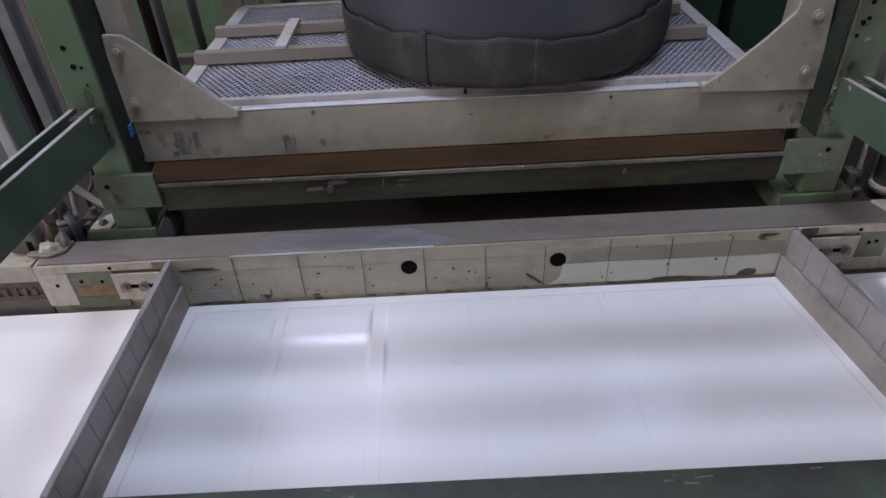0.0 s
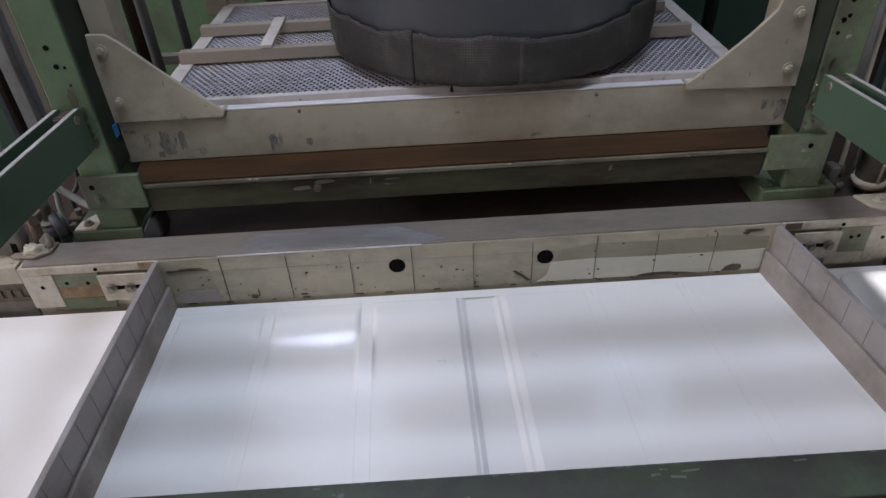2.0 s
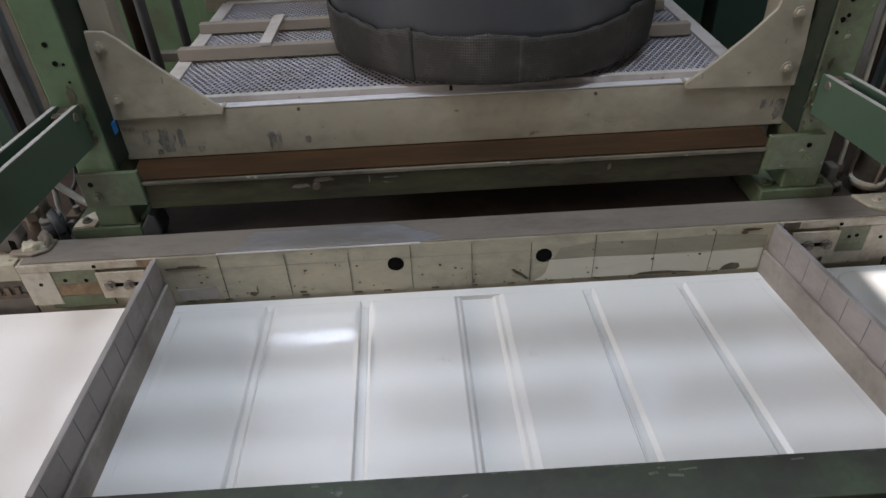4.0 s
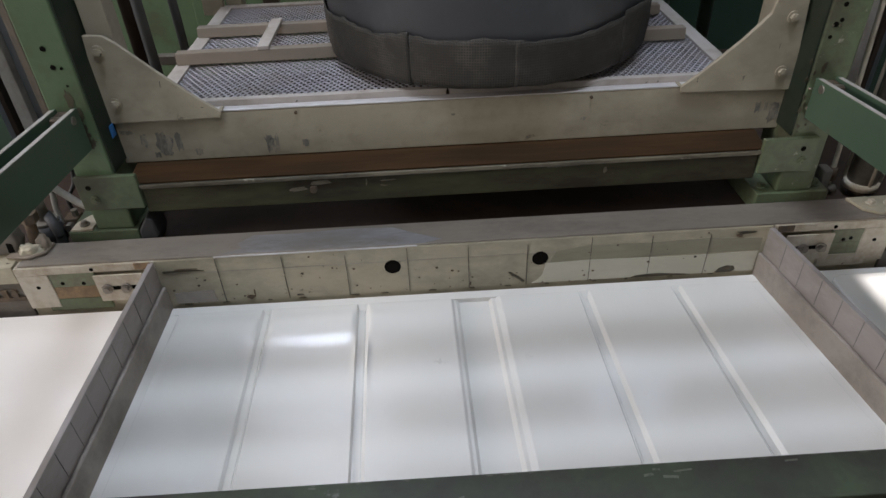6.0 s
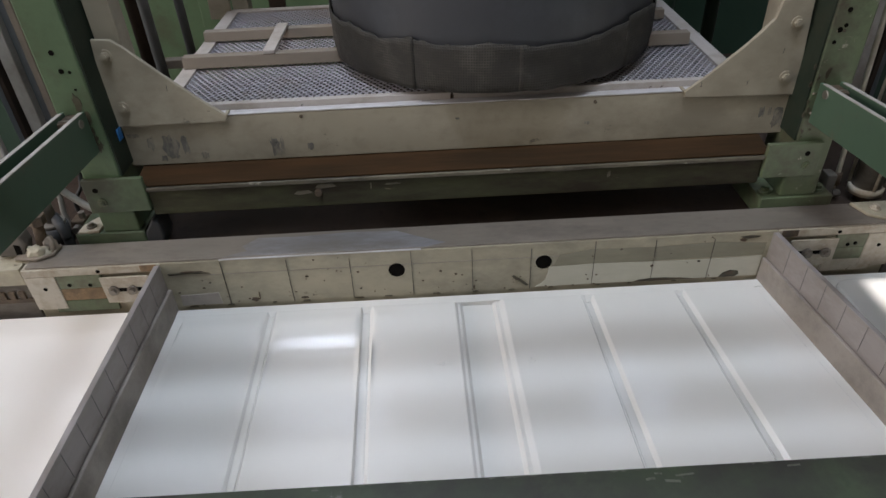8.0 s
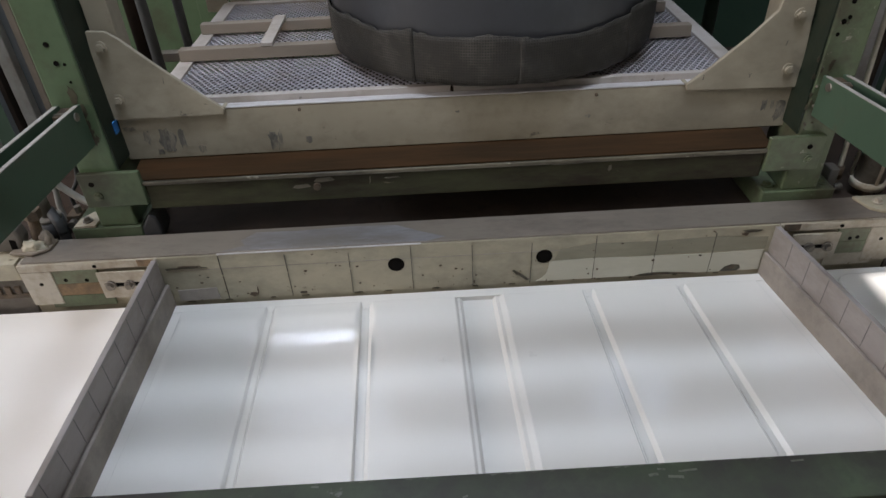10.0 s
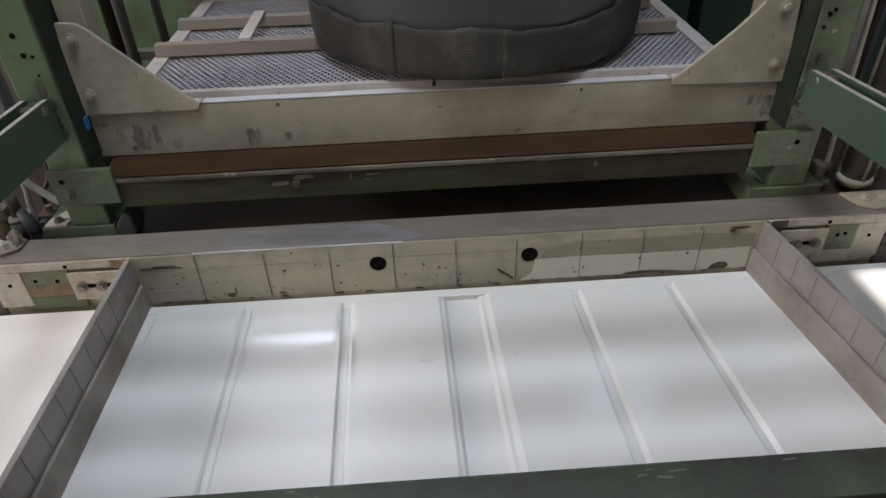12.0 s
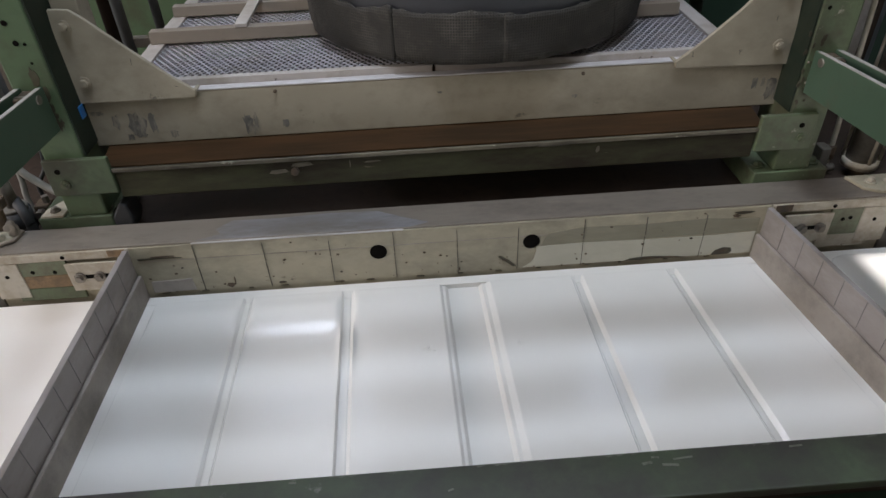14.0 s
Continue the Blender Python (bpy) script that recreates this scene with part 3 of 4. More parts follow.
# rim along the far edge and both sides, a shallow step below the panels
RIMS = [part("far_rim", strip(*EDGE_L, *EDGE_R, Y_GROOVE + 0.0003, Y_FAR, -TH, 0.0), PLASTIC, sheet),
        part("side_rim", strip(EDGE_L[0], EDGE_L[1], EDGE_L[0] + 0.0157, EDGE_L[1] + 0.0157, Y_NEAR, Y_GROOVE, -TH, 0.0), PLASTIC, sheet),
        part("side_rim", strip(EDGE_R[0] - 0.0157, EDGE_R[1] - 0.0157, EDGE_R[0], EDGE_R[1], Y_NEAR, Y_GROOVE, -TH, 0.0), PLASTIC, sheet)]
part("rim_wall", strip(*EDGE_L, *EDGE_R, Y_GROOVE + 0.0008, Y_FAR - 0.001, -0.022, -TH - 0.0026), PLASTIC, sheet)
for ob, drop in zip(RIMS, (0.0022, 0.0030, 0.0030)):
    MOVERS.append((ob, 1.80, 2.00, "drop", drop))


def flank(ef, en, sgn, width, depth, t0, t1, carried_down=0.0):
    """A strip of sheet hinged at the line from ef (far) to en (near) that swings down by depth, its hinge sinking by carried_down."""
    a0 = Vector((SX(ef, en, Y_GROOVE), Y_GROOVE, 0))
    a1 = Vector((SX(ef, en, Y_NEAR), Y_NEAR, 0))
    turn_z = math.degrees(math.atan2(a1.x - a0.x, -(a1.y - a0.y)))
    bm = box(B(), *sorted((0.0, sgn * width)), -(a1 - a0).length, 0, -0.0009, 0.0)
    ob = new("groove_flank", mesh_of("groove_flank", bm, PLASTIC))
    ob.parent = sheet
    ang = math.degrees(math.asin(min(0.95, depth / width)))
    MOVERS.append((ob, t0, t1, "flap", (a0 - origin(sheet), turn_z, sgn * ang, carried_down)))


for xf0, xf1, xn0, xn1, fw, fe, depth, t0, t1 in GROOVES:
    fl_end = depth * 3.2
    bm = strip(xf0 + fw * 0.3, xn0 + fw * 0.3, xf1 - fe * 0.3, xn1 - fe * 0.3, Y_NEAR, Y_GROOVE - 0.002, -TH - 0.0012, -0.0012)
    join(bm, strip(xf0 + fw, xn0 + fw, xf1 - fe, xn1 - fe, Y_NEAR, Y_GROOVE - fl_end, -0.0013, 0.0))
    floor_ob = part("groove_floor", bm, PLASTIC, sheet)
    MOVERS.append((floor_ob, t0, t1, "drop", depth))
    flank(xf0, xn0, 1, fw, depth, t0, t1)
    flank(xf1, xn1, -1, fe, depth, t0, t1)
    # the sloping far end of the groove
    mid = (SX(xf0, xn0, Y_GROOVE) + SX(xf1, xn1, Y_GROOVE)) / 2 + (fw - fe) / 2
    half = (xf1 - xf0 - fw - fe) / 2
    bm = box(B(), -half, half, -fl_end, 0, -0.0009, 0.0)
    box(bm, -half - fw, half + fe, -fl_end, 0, -0.0016, -0.00095)
    ob = new("groove_end", mesh_of("groove_end", bm, PLASTIC))
    ob.parent = sheet
    MOVERS.append((ob, t0, t1, "tip", (Vector((mid, Y_GROOVE, 0)) - origin(sheet), math.degrees(math.asin(1 / 3.2)))))

# wide groove, from the west: flank, ledge, flank, floor, flank, ledge, flank
wf0, wf1, wn0, wn1 = WIDE
FW1, LW, FW2, FE1, LE, FE2 = 0.0060, 0.0036, 0.0080, 0.0095, 0.0052, 0.0085
flank(wf0, wn0, 1, FW1, STEP_1, WIDE_T0, WIDE_T1)
flank(wf0 + FW1 + LW - 0.0014, wn0 + FW1 + LW - 0.0014, 1, FW2, STEP_2, WIDE_T0, WIDE_T1, STEP_1)
flank(wf1, wn1, -1, FE1, STEP_1, WIDE_T0, WIDE_T1)
flank(wf1 - FE1 - LE + 0.0009, wn1 - FE1 - LE + 0.0009, -1, FE2, STEP_2, WIDE_T0, WIDE_T1, STEP_1)
for a, b in ((FW1 - 0.0018, FW1 + LW - 0.0013), (wf1 - wf0 - FE1 - LE + 0.0008, wf1 - wf0 - FE1 + 0.0009)):
    bm = strip(wf0 + a, wn0 + a + (wn1 - wn0 - wf1 + wf0) * (a > 0.04), wf0 + b, wn0 + b + (wn1 - wn0 - wf1 + wf0) * (a > 0.04), Y_NEAR, Y_GROOVE, -0.0016, -0.0002)
    MOVERS.append((part("groove_ledge", bm, PLASTIC, sheet), WIDE_T0, WIDE_T1, "drop", STEP_1))
bm = strip(wf0 + FW1 + LW + 0.003, wn0 + FW1 + LW + 0.003, wf1 - FE1 - LE - 0.0045, wn1 - FE1 - LE - 0.0045, Y_NEAR, Y_GROOVE + 0.0002, -0.0016, -0.0004)
join(bm, strip(wf0 + 0.001, wn0 + 0.001, wf1 - 0.001, wn1 - 0.001, Y_NEAR, Y_GROOVE, -TH - 0.0030, -0.0020))
MOVERS.append((part("groove_floor", bm, PLASTIC, sheet), WIDE_T0, WIDE_T1, "drop", STEP_1 + STEP_2))
# small embossed marks beside the wide groove
for px, marks in ((0.036, (((0, 0.004), (0.008, 0.006)), ((0.009, 0.0), (0.010, 0.009)), ((0.012, 0.001), (0.011, 0.010)), ((0.016, 0.002), (0.021, 0.001)), ((0.009, 0.010), (0.012, 0.011)))),
                  (0.174, (((0, 0.001), (0.001, 0.010)), ((0.003, 0.0), (0.002, 0.008)), ((0.005, 0.004), (0.011, 0.003)), ((0.002, 0.011), (0.006, 0.009))))):
    bm = B()
    for (ax, ay), (bx, by) in marks:
        cyl(bm, (px + ax, -0.170 + ay, 0.0001), (px + bx, -0.170 + by, 0.0002), 0.0008, 6)
    part("embossed_mark", bm, PLASTIC, sheet)

# sheets in the neighbouring bays
nb = thing("neighbour_sheet", (-0.68, -0.2, 0.0), "flat satin white plastic sheet in the next bay", "plastic sheet", "sheets in the side bays")
part("panel", prism(B(), [(-1.0, -0.42), (-0.4155, -0.42), (-0.4115, -0.006), (-1.0, -0.006)], -0.004, 0.0, "z", 0.0006), PLASTIC_SOFT, nb)
nb = thing("neighbour_sheet", (0.85, -0.2, 0.0), "glossy white plastic sheet with a raised rounded panel", "plastic sheet", "sheets in the side bays")
part("panel", prism(B(), [(0.6555, -0.42), (1.15, -0.42), (1.15, -0.006), (0.6050, -0.006)], -0.006, -0.002, "z", 0.0006), PLASTIC, nb)
part("raised_panel", prism(B(), [(0.690, -0.41), (1.12, -0.41), (1.12, -0.035), (0.712, -0.035), (0.700, -0.040), (0.692, -0.050)], -0.003, 0.014, "z", 0.004), PLASTIC, nb)

# ---------------------------------------------------------------- front beam
fb = thing("front_beam", (0.09, -0.45, -0.05), "dark green worn square steel front beam", "beam")
part("beam", box(B(), -1.15, 1.30, -0.476, -0.4225, 0.077, 0.090, 0.002), GREEN_FRONT, fb)
# recessed web in dark brown: the shade under the flange is its colour
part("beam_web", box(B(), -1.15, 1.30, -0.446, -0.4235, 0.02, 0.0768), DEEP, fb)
part("lower_rail", box(B(), -1.15, 1.30, -0.60, -0.505, -0.02, 0.01, 0.002), BROWN, fb, "brown greasy rail below the beam")
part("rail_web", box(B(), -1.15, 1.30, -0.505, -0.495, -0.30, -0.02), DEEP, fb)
part("support_wall", box(B(), -1.15, 1.30, -0.476, -0.44, FLOOR_Z, 0.0198), GREEN_DARK, fb)
for x, y, w, l, a in ((0.262, -0.437, 0.010, 0.003, 8), (0.285, -0.441, 0.016, 0.003, -6), (0.30, -0.434, 0.020, 0.002, 4), (0.272, -0.431, 0.008, 0.002, -4), (0.06, -0.45, 0.006, 0.002, 20),
                      (0.42, -0.430, 0.014, 0.002, 3), (-0.1, -0.428, 0.008, 0.002, -5)):
    bm = B()
    box(bm, -w / 2, w / 2, -l / 2, l / 2, -0.0008, 0.0005, 0, pose(x, y, 0.09, 0, 0, a))
    part("scratch", bm, SCRATCH, fb)

bm = B()
for k in range(70):
    x = random.uniform(-0.6, 0.85)
    w_, l_ = random.uniform(0.002, 0.012), random.uniform(0.0006, 0.0022)
    prism(bm, [(x, -0.4242), (x + w_, -0.4242), (x + w_ * 0.7, -0.4242 - l_ * 0.6), (x + w_ * 0.3, -0.4242 - l_)], 0.0885, 0.0902, "z")
tagged(part("edge_nicks", bm, SCRATCH, fb, "paint nicks along the edge"), kind="stuff")

# ---------------------------------------------------------------- portal frame: columns, feet, low beam
portal = thing("portal_frame", (0.09, 0.10, BAR_Z), "green enamelled steel portal frame with worn paint", "machine frame")
for sgn, xo, xi in ((-1, -0.506, -0.446), (1, 0.686, 0.626)):
    x0, x1 = min(xo, xi), max(xo, xi)
    col = part("column", box(B(), x0, x1, 0.070, 0.160, 0.1132, 1.70, 0.003), GREEN if sgn < 0 else GREEN_WORN, portal)
    # added plate whose dark colour stands for shade on the inner side
    part("column_shade_plate", box(B(), *sorted((xi, xi - sgn * 0.003)), 0.0712, 0.159, 0.2165, 1.66, 0.0006), COLUMN_SHADE, col, "dark green plate carrying the shade of the column's inner side")
    fx0, fx1 = (-0.5535, -0.4395) if sgn < 0 else (0.594, 0.716)
    foot = part("foot_plate", box(B(), fx0, fx1, 0.0655, 0.185, 0.0757, 0.113, 0.002), GREEN_WORN if sgn > 0 else GREEN_FOOT, portal)
    for bx in ((fx1 - 0.016,) if sgn < 0 else (fx0 + 0.016, fx1 - 0.016)):
        bolt(foot, bx, 0.09, 0.113, 0.0075, (0, 0, 1), GREEN_WORN)
    if sgn < 0:
        # block added for the black end face of the foot
        part("foot_end_block", prism(B(), [(fx1 + 0.0003, 0.0757), (fx1 + 0.022, 0.0757), (fx1 + 0.031, 0.098), (fx1 + 0.027, 0.128), (fx1 + 0.018, 0.134), (fx1 + 0.0003, 0.108)], 0.066, 0.112, "y", 0.003), RUBBER, foot, "black block on the end of the foot")
    px0, px1 = (-0.508, -0.412) if sgn < 0 else (0.580, 0.668)
    pl = part("beam_plate", box(B(), px0, px1, 0.0605, 0.0695, 0.156, 0.216, 0.0015), GREEN_FOOT if sgn < 0 else GREEN_WORN, portal)
    bxx = -0.489 if sgn < 0 else 0.645
    ring_hole(pl, bxx, 0.0603, 0.198, 0.0042)
    bolt(pl, bxx + 0.004, 0.0605, 0.176, 0.0052, material=GREEN_WORN)
    if sgn < 0:
        for hx, hz, r in ((-0.478, 0.416, 0.0038), (-0.474, 0.389, 0.0038), (-0.463, 0.387, 0.0022), (-0.464, 0.361, 0.0018)):
            ring_hole(col, hx, 0.0697, hz, r)
    else:
        for hx, hz, r in ((0.646, 0.420, 0.0035), (0.647, 0.398, 0.003), (0.640, 0.392, 0.004), (0.637, 0.374, 0.0028), (0.655, 0.446, 0.003)):
            ring_hole(col, hx, 0.0697, hz, r)
        for k in range(12):
            hx, hz = 0.629 + 0.02 * random.random(), 0.22 + 0.18 * random.random()
            bm = B()
            bmesh.ops.create_icosphere(bm, subdivisions=1, radius=0.0012 + 0.0018 * random.random(), matrix=Matrix.Translation((hx, 0.0697, hz)))
            part("paint_blister", bm, GREASE if k % 3 else BAR_TAN, col)
    # greasy patch where the arm meets the column
    gx = -0.470 if sgn < 0 else 0.640
    for k in range(12 if sgn < 0 else 16):
        d = (k / 15) ** 1.3
        bx = gx + random.gauss(0.002 if sgn < 0 else 0.0, 0.008 - 0.004 * d) - sgn * 0.010 * d
        bz = 0.334 - 0.105 * d + random.uniform(-0.006, 0.006)
        r = (0.0060 if sgn < 0 else 0.0034) * (0.5 + random.random()) * (1.1 - 0.6 * d)
        bm = prism(B(), [(bx + r * (0.7 + 0.6 * noise.noise((t * 1.3, k * 3.1, 0.5))) * math.cos(t), bz + r * 1.9 * (0.7 + 0.6 * noise.noise((t * 1.7, k * 2.3, 4.5))) * math.sin(t)) for t in [i * 0.4488 for i in range(14)]], 0.0694 - 0.00002 * k, 0.071)
        part("grease_spot", bm, GREASE, col, "brown grease spot on the paint")
part("low_beam", box(B(), -0.4115, 0.5795, 0.066, 0.118, 0.144, 0.194, 0.003), GREEN_DIRTY, portal, "oily dark green lower beam")
part("beam_lip", box(B(), -0.4115, 0.5795, 0.062, 0.0657, 0.1895, 0.1965, 0.0015), LIP, portal, "rubbed pale top lip")
part("beam_boss", cyl(B(), (-0.140, 0.066, 0.172), (-0.140, 0.060, 0.172), 0.006, 12), RUST, portal)
for x, z, w, h in ((-0.128, 0.182, 0.034, 0.009), (-0.165, 0.172, 0.03, 0.008), (-0.02, 0.18, 0.026, 0.003), (-0.055, 0.178, 0.002, 0.014), (0.33, 0.176, 0.006, 0.012), (0.26, 0.188, 0.05, 0.004)):
    part("paint_chip", prism(B(), [(x - w / 2, z - h / 4), (x - w / 5, z - h / 2), (x + w / 2, z - h / 6), (x + w / 3, z + h / 2), (x - w / 3, z + h / 3)], 0.0654, 0.068), LIP, portal)
part("top_beam", box(B(), -0.446, 0.612, 0.08, 0.15, 1.60, 1.70, 0.003), GREEN, portal)

# guide arms running towards the front
for sgn, xi in ((-1, -0.462), (1, 0.634)):
    t = thing("guide_rail", (xi, -0.2, 0.30), "green steel channel rail bolted to the column", "guide rail", "guide rails")
    xo = xi + sgn * 0.036
    z0, z1, rise = (0.262, 0.3285, 0.092) if sgn < 0 else (0.2495, 0.3140, 0.12)
    def plate(xa, xb, top):
        a, b = sorted((xa, xb))
        return prism(B(), [(0.0675, z0), (0.0675, top), (-0.46, top + rise * 0.3), (-0.46, z0 + rise * 0.3)], a, b, "x", 0.001)
    part("inner_plate", plate(xi, xi + sgn * 0.006, z1), GREEN_ARM, t)
    part("outer_plate", plate(xo, xo - sgn * 0.006, z1), GREEN_ARM, t)
    # web in a darker tone than the green plates beside it
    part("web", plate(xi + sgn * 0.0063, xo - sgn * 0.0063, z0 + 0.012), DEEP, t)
    bm = cyl(B(), (xi - sgn * 0.002, 0.045, z1 - 0.010), (xo + sgn * 0.002, 0.045, z1 - 0.010), 0.0065, 14)
    part("pin", bm, CHROME, t, "rusty steel hinge pin")
    part("end_block", box(B(), *sorted((xi + sgn * 0.007, xo - sgn * 0.007)), 0.034, 0.0675, z0 + 0.014, z1 - 0.004, 0.002), RUST, t)
    for a, b in (((xi, xi + sgn * 0.006)), ((xo, xo - sgn * 0.006))):
        part("edge_strip", prism(B(), [(0.060, z1), (0.060, z1 + 0.0012), (-0.46, z1 + rise * 0.3 + 0.0012), (-0.46, z1 + rise * 0.3)], *sorted((a, b)), "x"), GREY_LIGHT, t, "pale strip along the plate's top")
    part("front_post", box(B(), *sorted((xi, xo)), -0.500, -0.462, 0.0902, 0.765, 0.002), GREEN, t)

# unseen bars added on the posts and columns to cast the sheet's dark bands
shade_bars = thing("unseen_shade_bars", (0.09, -0.2, 0.78), "unseen green cross bars added above the sheet to shade it", "heater carriage")
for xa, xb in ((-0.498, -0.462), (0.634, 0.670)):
    part("side_rail", box(B(), xa, xb, -0.50, 0.0695, 0.766, 0.80, 0.002), GREEN, shade_bars)
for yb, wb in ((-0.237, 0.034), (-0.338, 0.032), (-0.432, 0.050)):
    part("cross_bar", box(B(), -0.4615, 0.6335, yb - wb / 2, yb + wb / 2, 0.768, 0.792, 0.002), GREEN, shade_bars)

# ---------------------------------------------------------------- cream clamping frame with gussets
cf = thing("clamping_frame", (0.09, 0.12, 0.20), "grimy cream-painted clamping frame with corner gussets", "clamping frame")
part("front_beam_face", box(B(), -0.455, 0.630, 0.120, 0.1325, 0.2065, 0.2875, 0.002), CREAM, cf)
part("top_edge", box(B(), -0.452, 0.627, 0.1192, 0.1352, 0.2878, 0.2902, 0.0008), EDGE_BRIGHT, cf, "bright strip along the top edge")
for x, z, w_, h_ in ((-0.452, 0.2475, 0.014, 0.020), (-0.4305, 0.2605, 0.022, 0.008), (-0.406, 0.2465, 0.012, 0.024), (-0.375, 0.237, 0.026, 0.044), (-0.352, 0.240, 0.012, 0.038),
                     (-0.391, 0.219, 0.012, 0.012), (-0.324, 0.2205, 0.014, 0.014), (-0.207, 0.229, 0.018, 0.036), (-0.196, 0.232, 0.006, 0.030), (-0.151, 0.2275, 0.012, 0.013),
                     (0.585, 0.2465, 0.010, 0.022), (0.598, 0.247, 0.006, 0.018), (0.613, 0.236, 0.020, 0.040), (0.30, 0.243, 0.010, 0.006), (0.09, 0.262, 0.008, 0.004)):
    pts = [(x + w_ * 0.5 * (abs(math.cos(a)) ** 0.5 * (1 if math.cos(a) > 0 else -1)) * (0.85 + 0.5 * noise.noise((a * 2.0, x * 60, 3))),
            z + h_ * 0.5 * (abs(math.sin(a)) ** 0.5 * (1 if math.sin(a) > 0 else -1)) * (0.85 + 0.6 * noise.noise((a * 3.0, x * 50, 7)))) for a in [i * 6.2832 / 22 for i in range(22)]]
    part("scuff", prism(B(), pts, 0.1194, 0.1204), SCUFF, cf, "black scuff on cream paint")
part("wooden_strip", prism(B(), [(0.0702, 0.1945), (0.0702, 0.1968), (0.080, 0.1990), (0.1185, 0.2058), (0.150, 0.2058), (0.150, 0.1945)], -0.430, 0.590, "x", 0.0008), BROWN, cf, "dark brown wooden strip")
part("frame_flange", box(B(), -0.45, 0.625, 0.133, 0.150, 0.2065, 0.262, 0.001), CREAM, cf)
GUSS_L = [(-0.452, 0.2805), (-0.275, 0.2805), (-0.272, 0.290), (-0.300, 0.312), (-0.355, 0.362), (-0.398, 0.404), (-0.414, 0.416), (-0.441, 0.418)]
GUSS_R = [(0.628, 0.2765), (0.451, 0.2805), (0.449, 0.290), (0.478, 0.312), (0.533, 0.362), (0.566, 0.398), (0.571, 0.425), (0.617, 0.425)]
for pts, bolts in ((GUSS_L, ((-0.4255, 0.3945), (-0.426, 0.313))), (GUSS_R, ((0.599, 0.392), (0.603, 0.308)))):
    g = part("gusset", prism(B(), pts, 0.1125, 0.1197, "y", 0.0012), CREAM, cf, "cream corner gusset plate")
    for x, z in bolts:
        bolt(g, x, 0.1125, z, 0.0062)
    part("gusset_foot", box(B(), *((-0.276, -0.270) if pts is GUSS_L else (0.446, 0.452)), 0.1150, 0.132, 0.2904, 0.2925, 0.0008), CREAM, g)
part("upright", box(B(), -0.441, -0.404, 0.127, 0.165, 0.2880, 1.45, 0.002), CREAM, cf)
part("upright", box(B(), 0.574, 0.617, 0.127, 0.165, 0.2880, 1.45, 0.002), CREAM, cf)
for x, z in ((-0.158, 0.280), (0.31, 0.279)):
    bolt(cf, x, 0.1198, z, 0.0018, material=RUST, name="screw")
for x, z, marks in ((0.4734, 0.298, ((0, 0, 0, 0.007), (-0.0015, 0.0, 0.0015, 0.0), (-0.001, 0.0062, 0, 0.007))), (0.5458, 0.300, ((-0.0025, 0.004, 0, 0.001), (0.0025, 0.004, 0, 0.001), (0, 0.001, 0, -0.003))),
                    (-0.352, 0.335, ((0, 0, 0.0012, 0.010),)), (-0.300, 0.300, ((0, 0, 0.004, -0.001),)), (0.590, 0.345, ((0, 0, 0.001, 0.008),))):
    bm = B()
    for ax, az, bx, bz in marks:
        hose(bm, [(x + ax, 0.1126, z + az), (x + bx, 0.1126, z + bz)], 0.0005, 5, 1)
    part("scratched_mark", bm, INK, cf)
tape = solid("blue_tape", box(B(), -0.4428, -0.4408, 0.098, 0.1115, 0.263, 0.282, 0.0005), BLUE, "scrap of blue tape on the column's inner side beside the frame", "tape", base=(-0.4418, 0.105, 0.263))

# ---------------------------------------------------------------- mesh tray
TZ = 0.296
X0, X1, Y0, Y1 = -0.392, 0.556, 0.136, 0.668
tray = thing("mesh_tray", ((X0 + X1) / 2, 0.42, TZ), "white expanded-metal tray with tan cross bars", "mesh tray")
W = 0.026
part("front_rail", box(B(), X0, X1, Y0, Y0 + 0.012, TZ - 0.030, TZ + 0.004, 0.001), TRAY, tray)
part("rail_gap", box(B(), 0.0800, 0.0855, Y0 - 0.0006, Y0 + 0.003, TZ - 0.008, TZ + 0.0015, 0.0005), RUST, tray)
# black box for the gap, its shade given by colour
part("rail_gap", box(B(), 0.0815, 0.0840, Y0 - 0.0009, Y0 + 0.003, TZ - 0.007, TZ + 0.0043), BLACK, tray)
for x in (0.4002, 0.4182, -0.1579):
    bm = box(B(), x, x + 0.0011, Y0 - 0.0004, Y0 + 0.002, TZ - 0.0085, TZ - 0.0030)
    box(bm, x + 0.0012, x + 0.0034, Y0 - 0.0004, Y0 + 0.002, TZ - 0.0040, TZ - 0.0030)
    box(bm, x + 0.0012, x + 0.0030, Y0 - 0.0004, Y0 + 0.002, TZ - 0.0085, TZ - 0.0076)
    part("stamped_mark", bm, INK, tray)
part("back_rail", box(B(), X0, X1, Y1 - 0.02, Y1, TZ - 0.02, TZ + 0.004, 0.001), TRAY, tray)
for x in (X0, X1 - W):
    part("side_rail", box(B(), x, x + W, Y0 + 0.0125, Y1 - 0.0205, TZ - 0.02, TZ + 0.004, 0.001), TRAY, tray)
bm = B()
pitch, w = 0.0092, 0.00082
mx0, mx1, my0, my1 = X0 + W, X1 - W, Y0 + 0.0122, Y1 - 0.0202


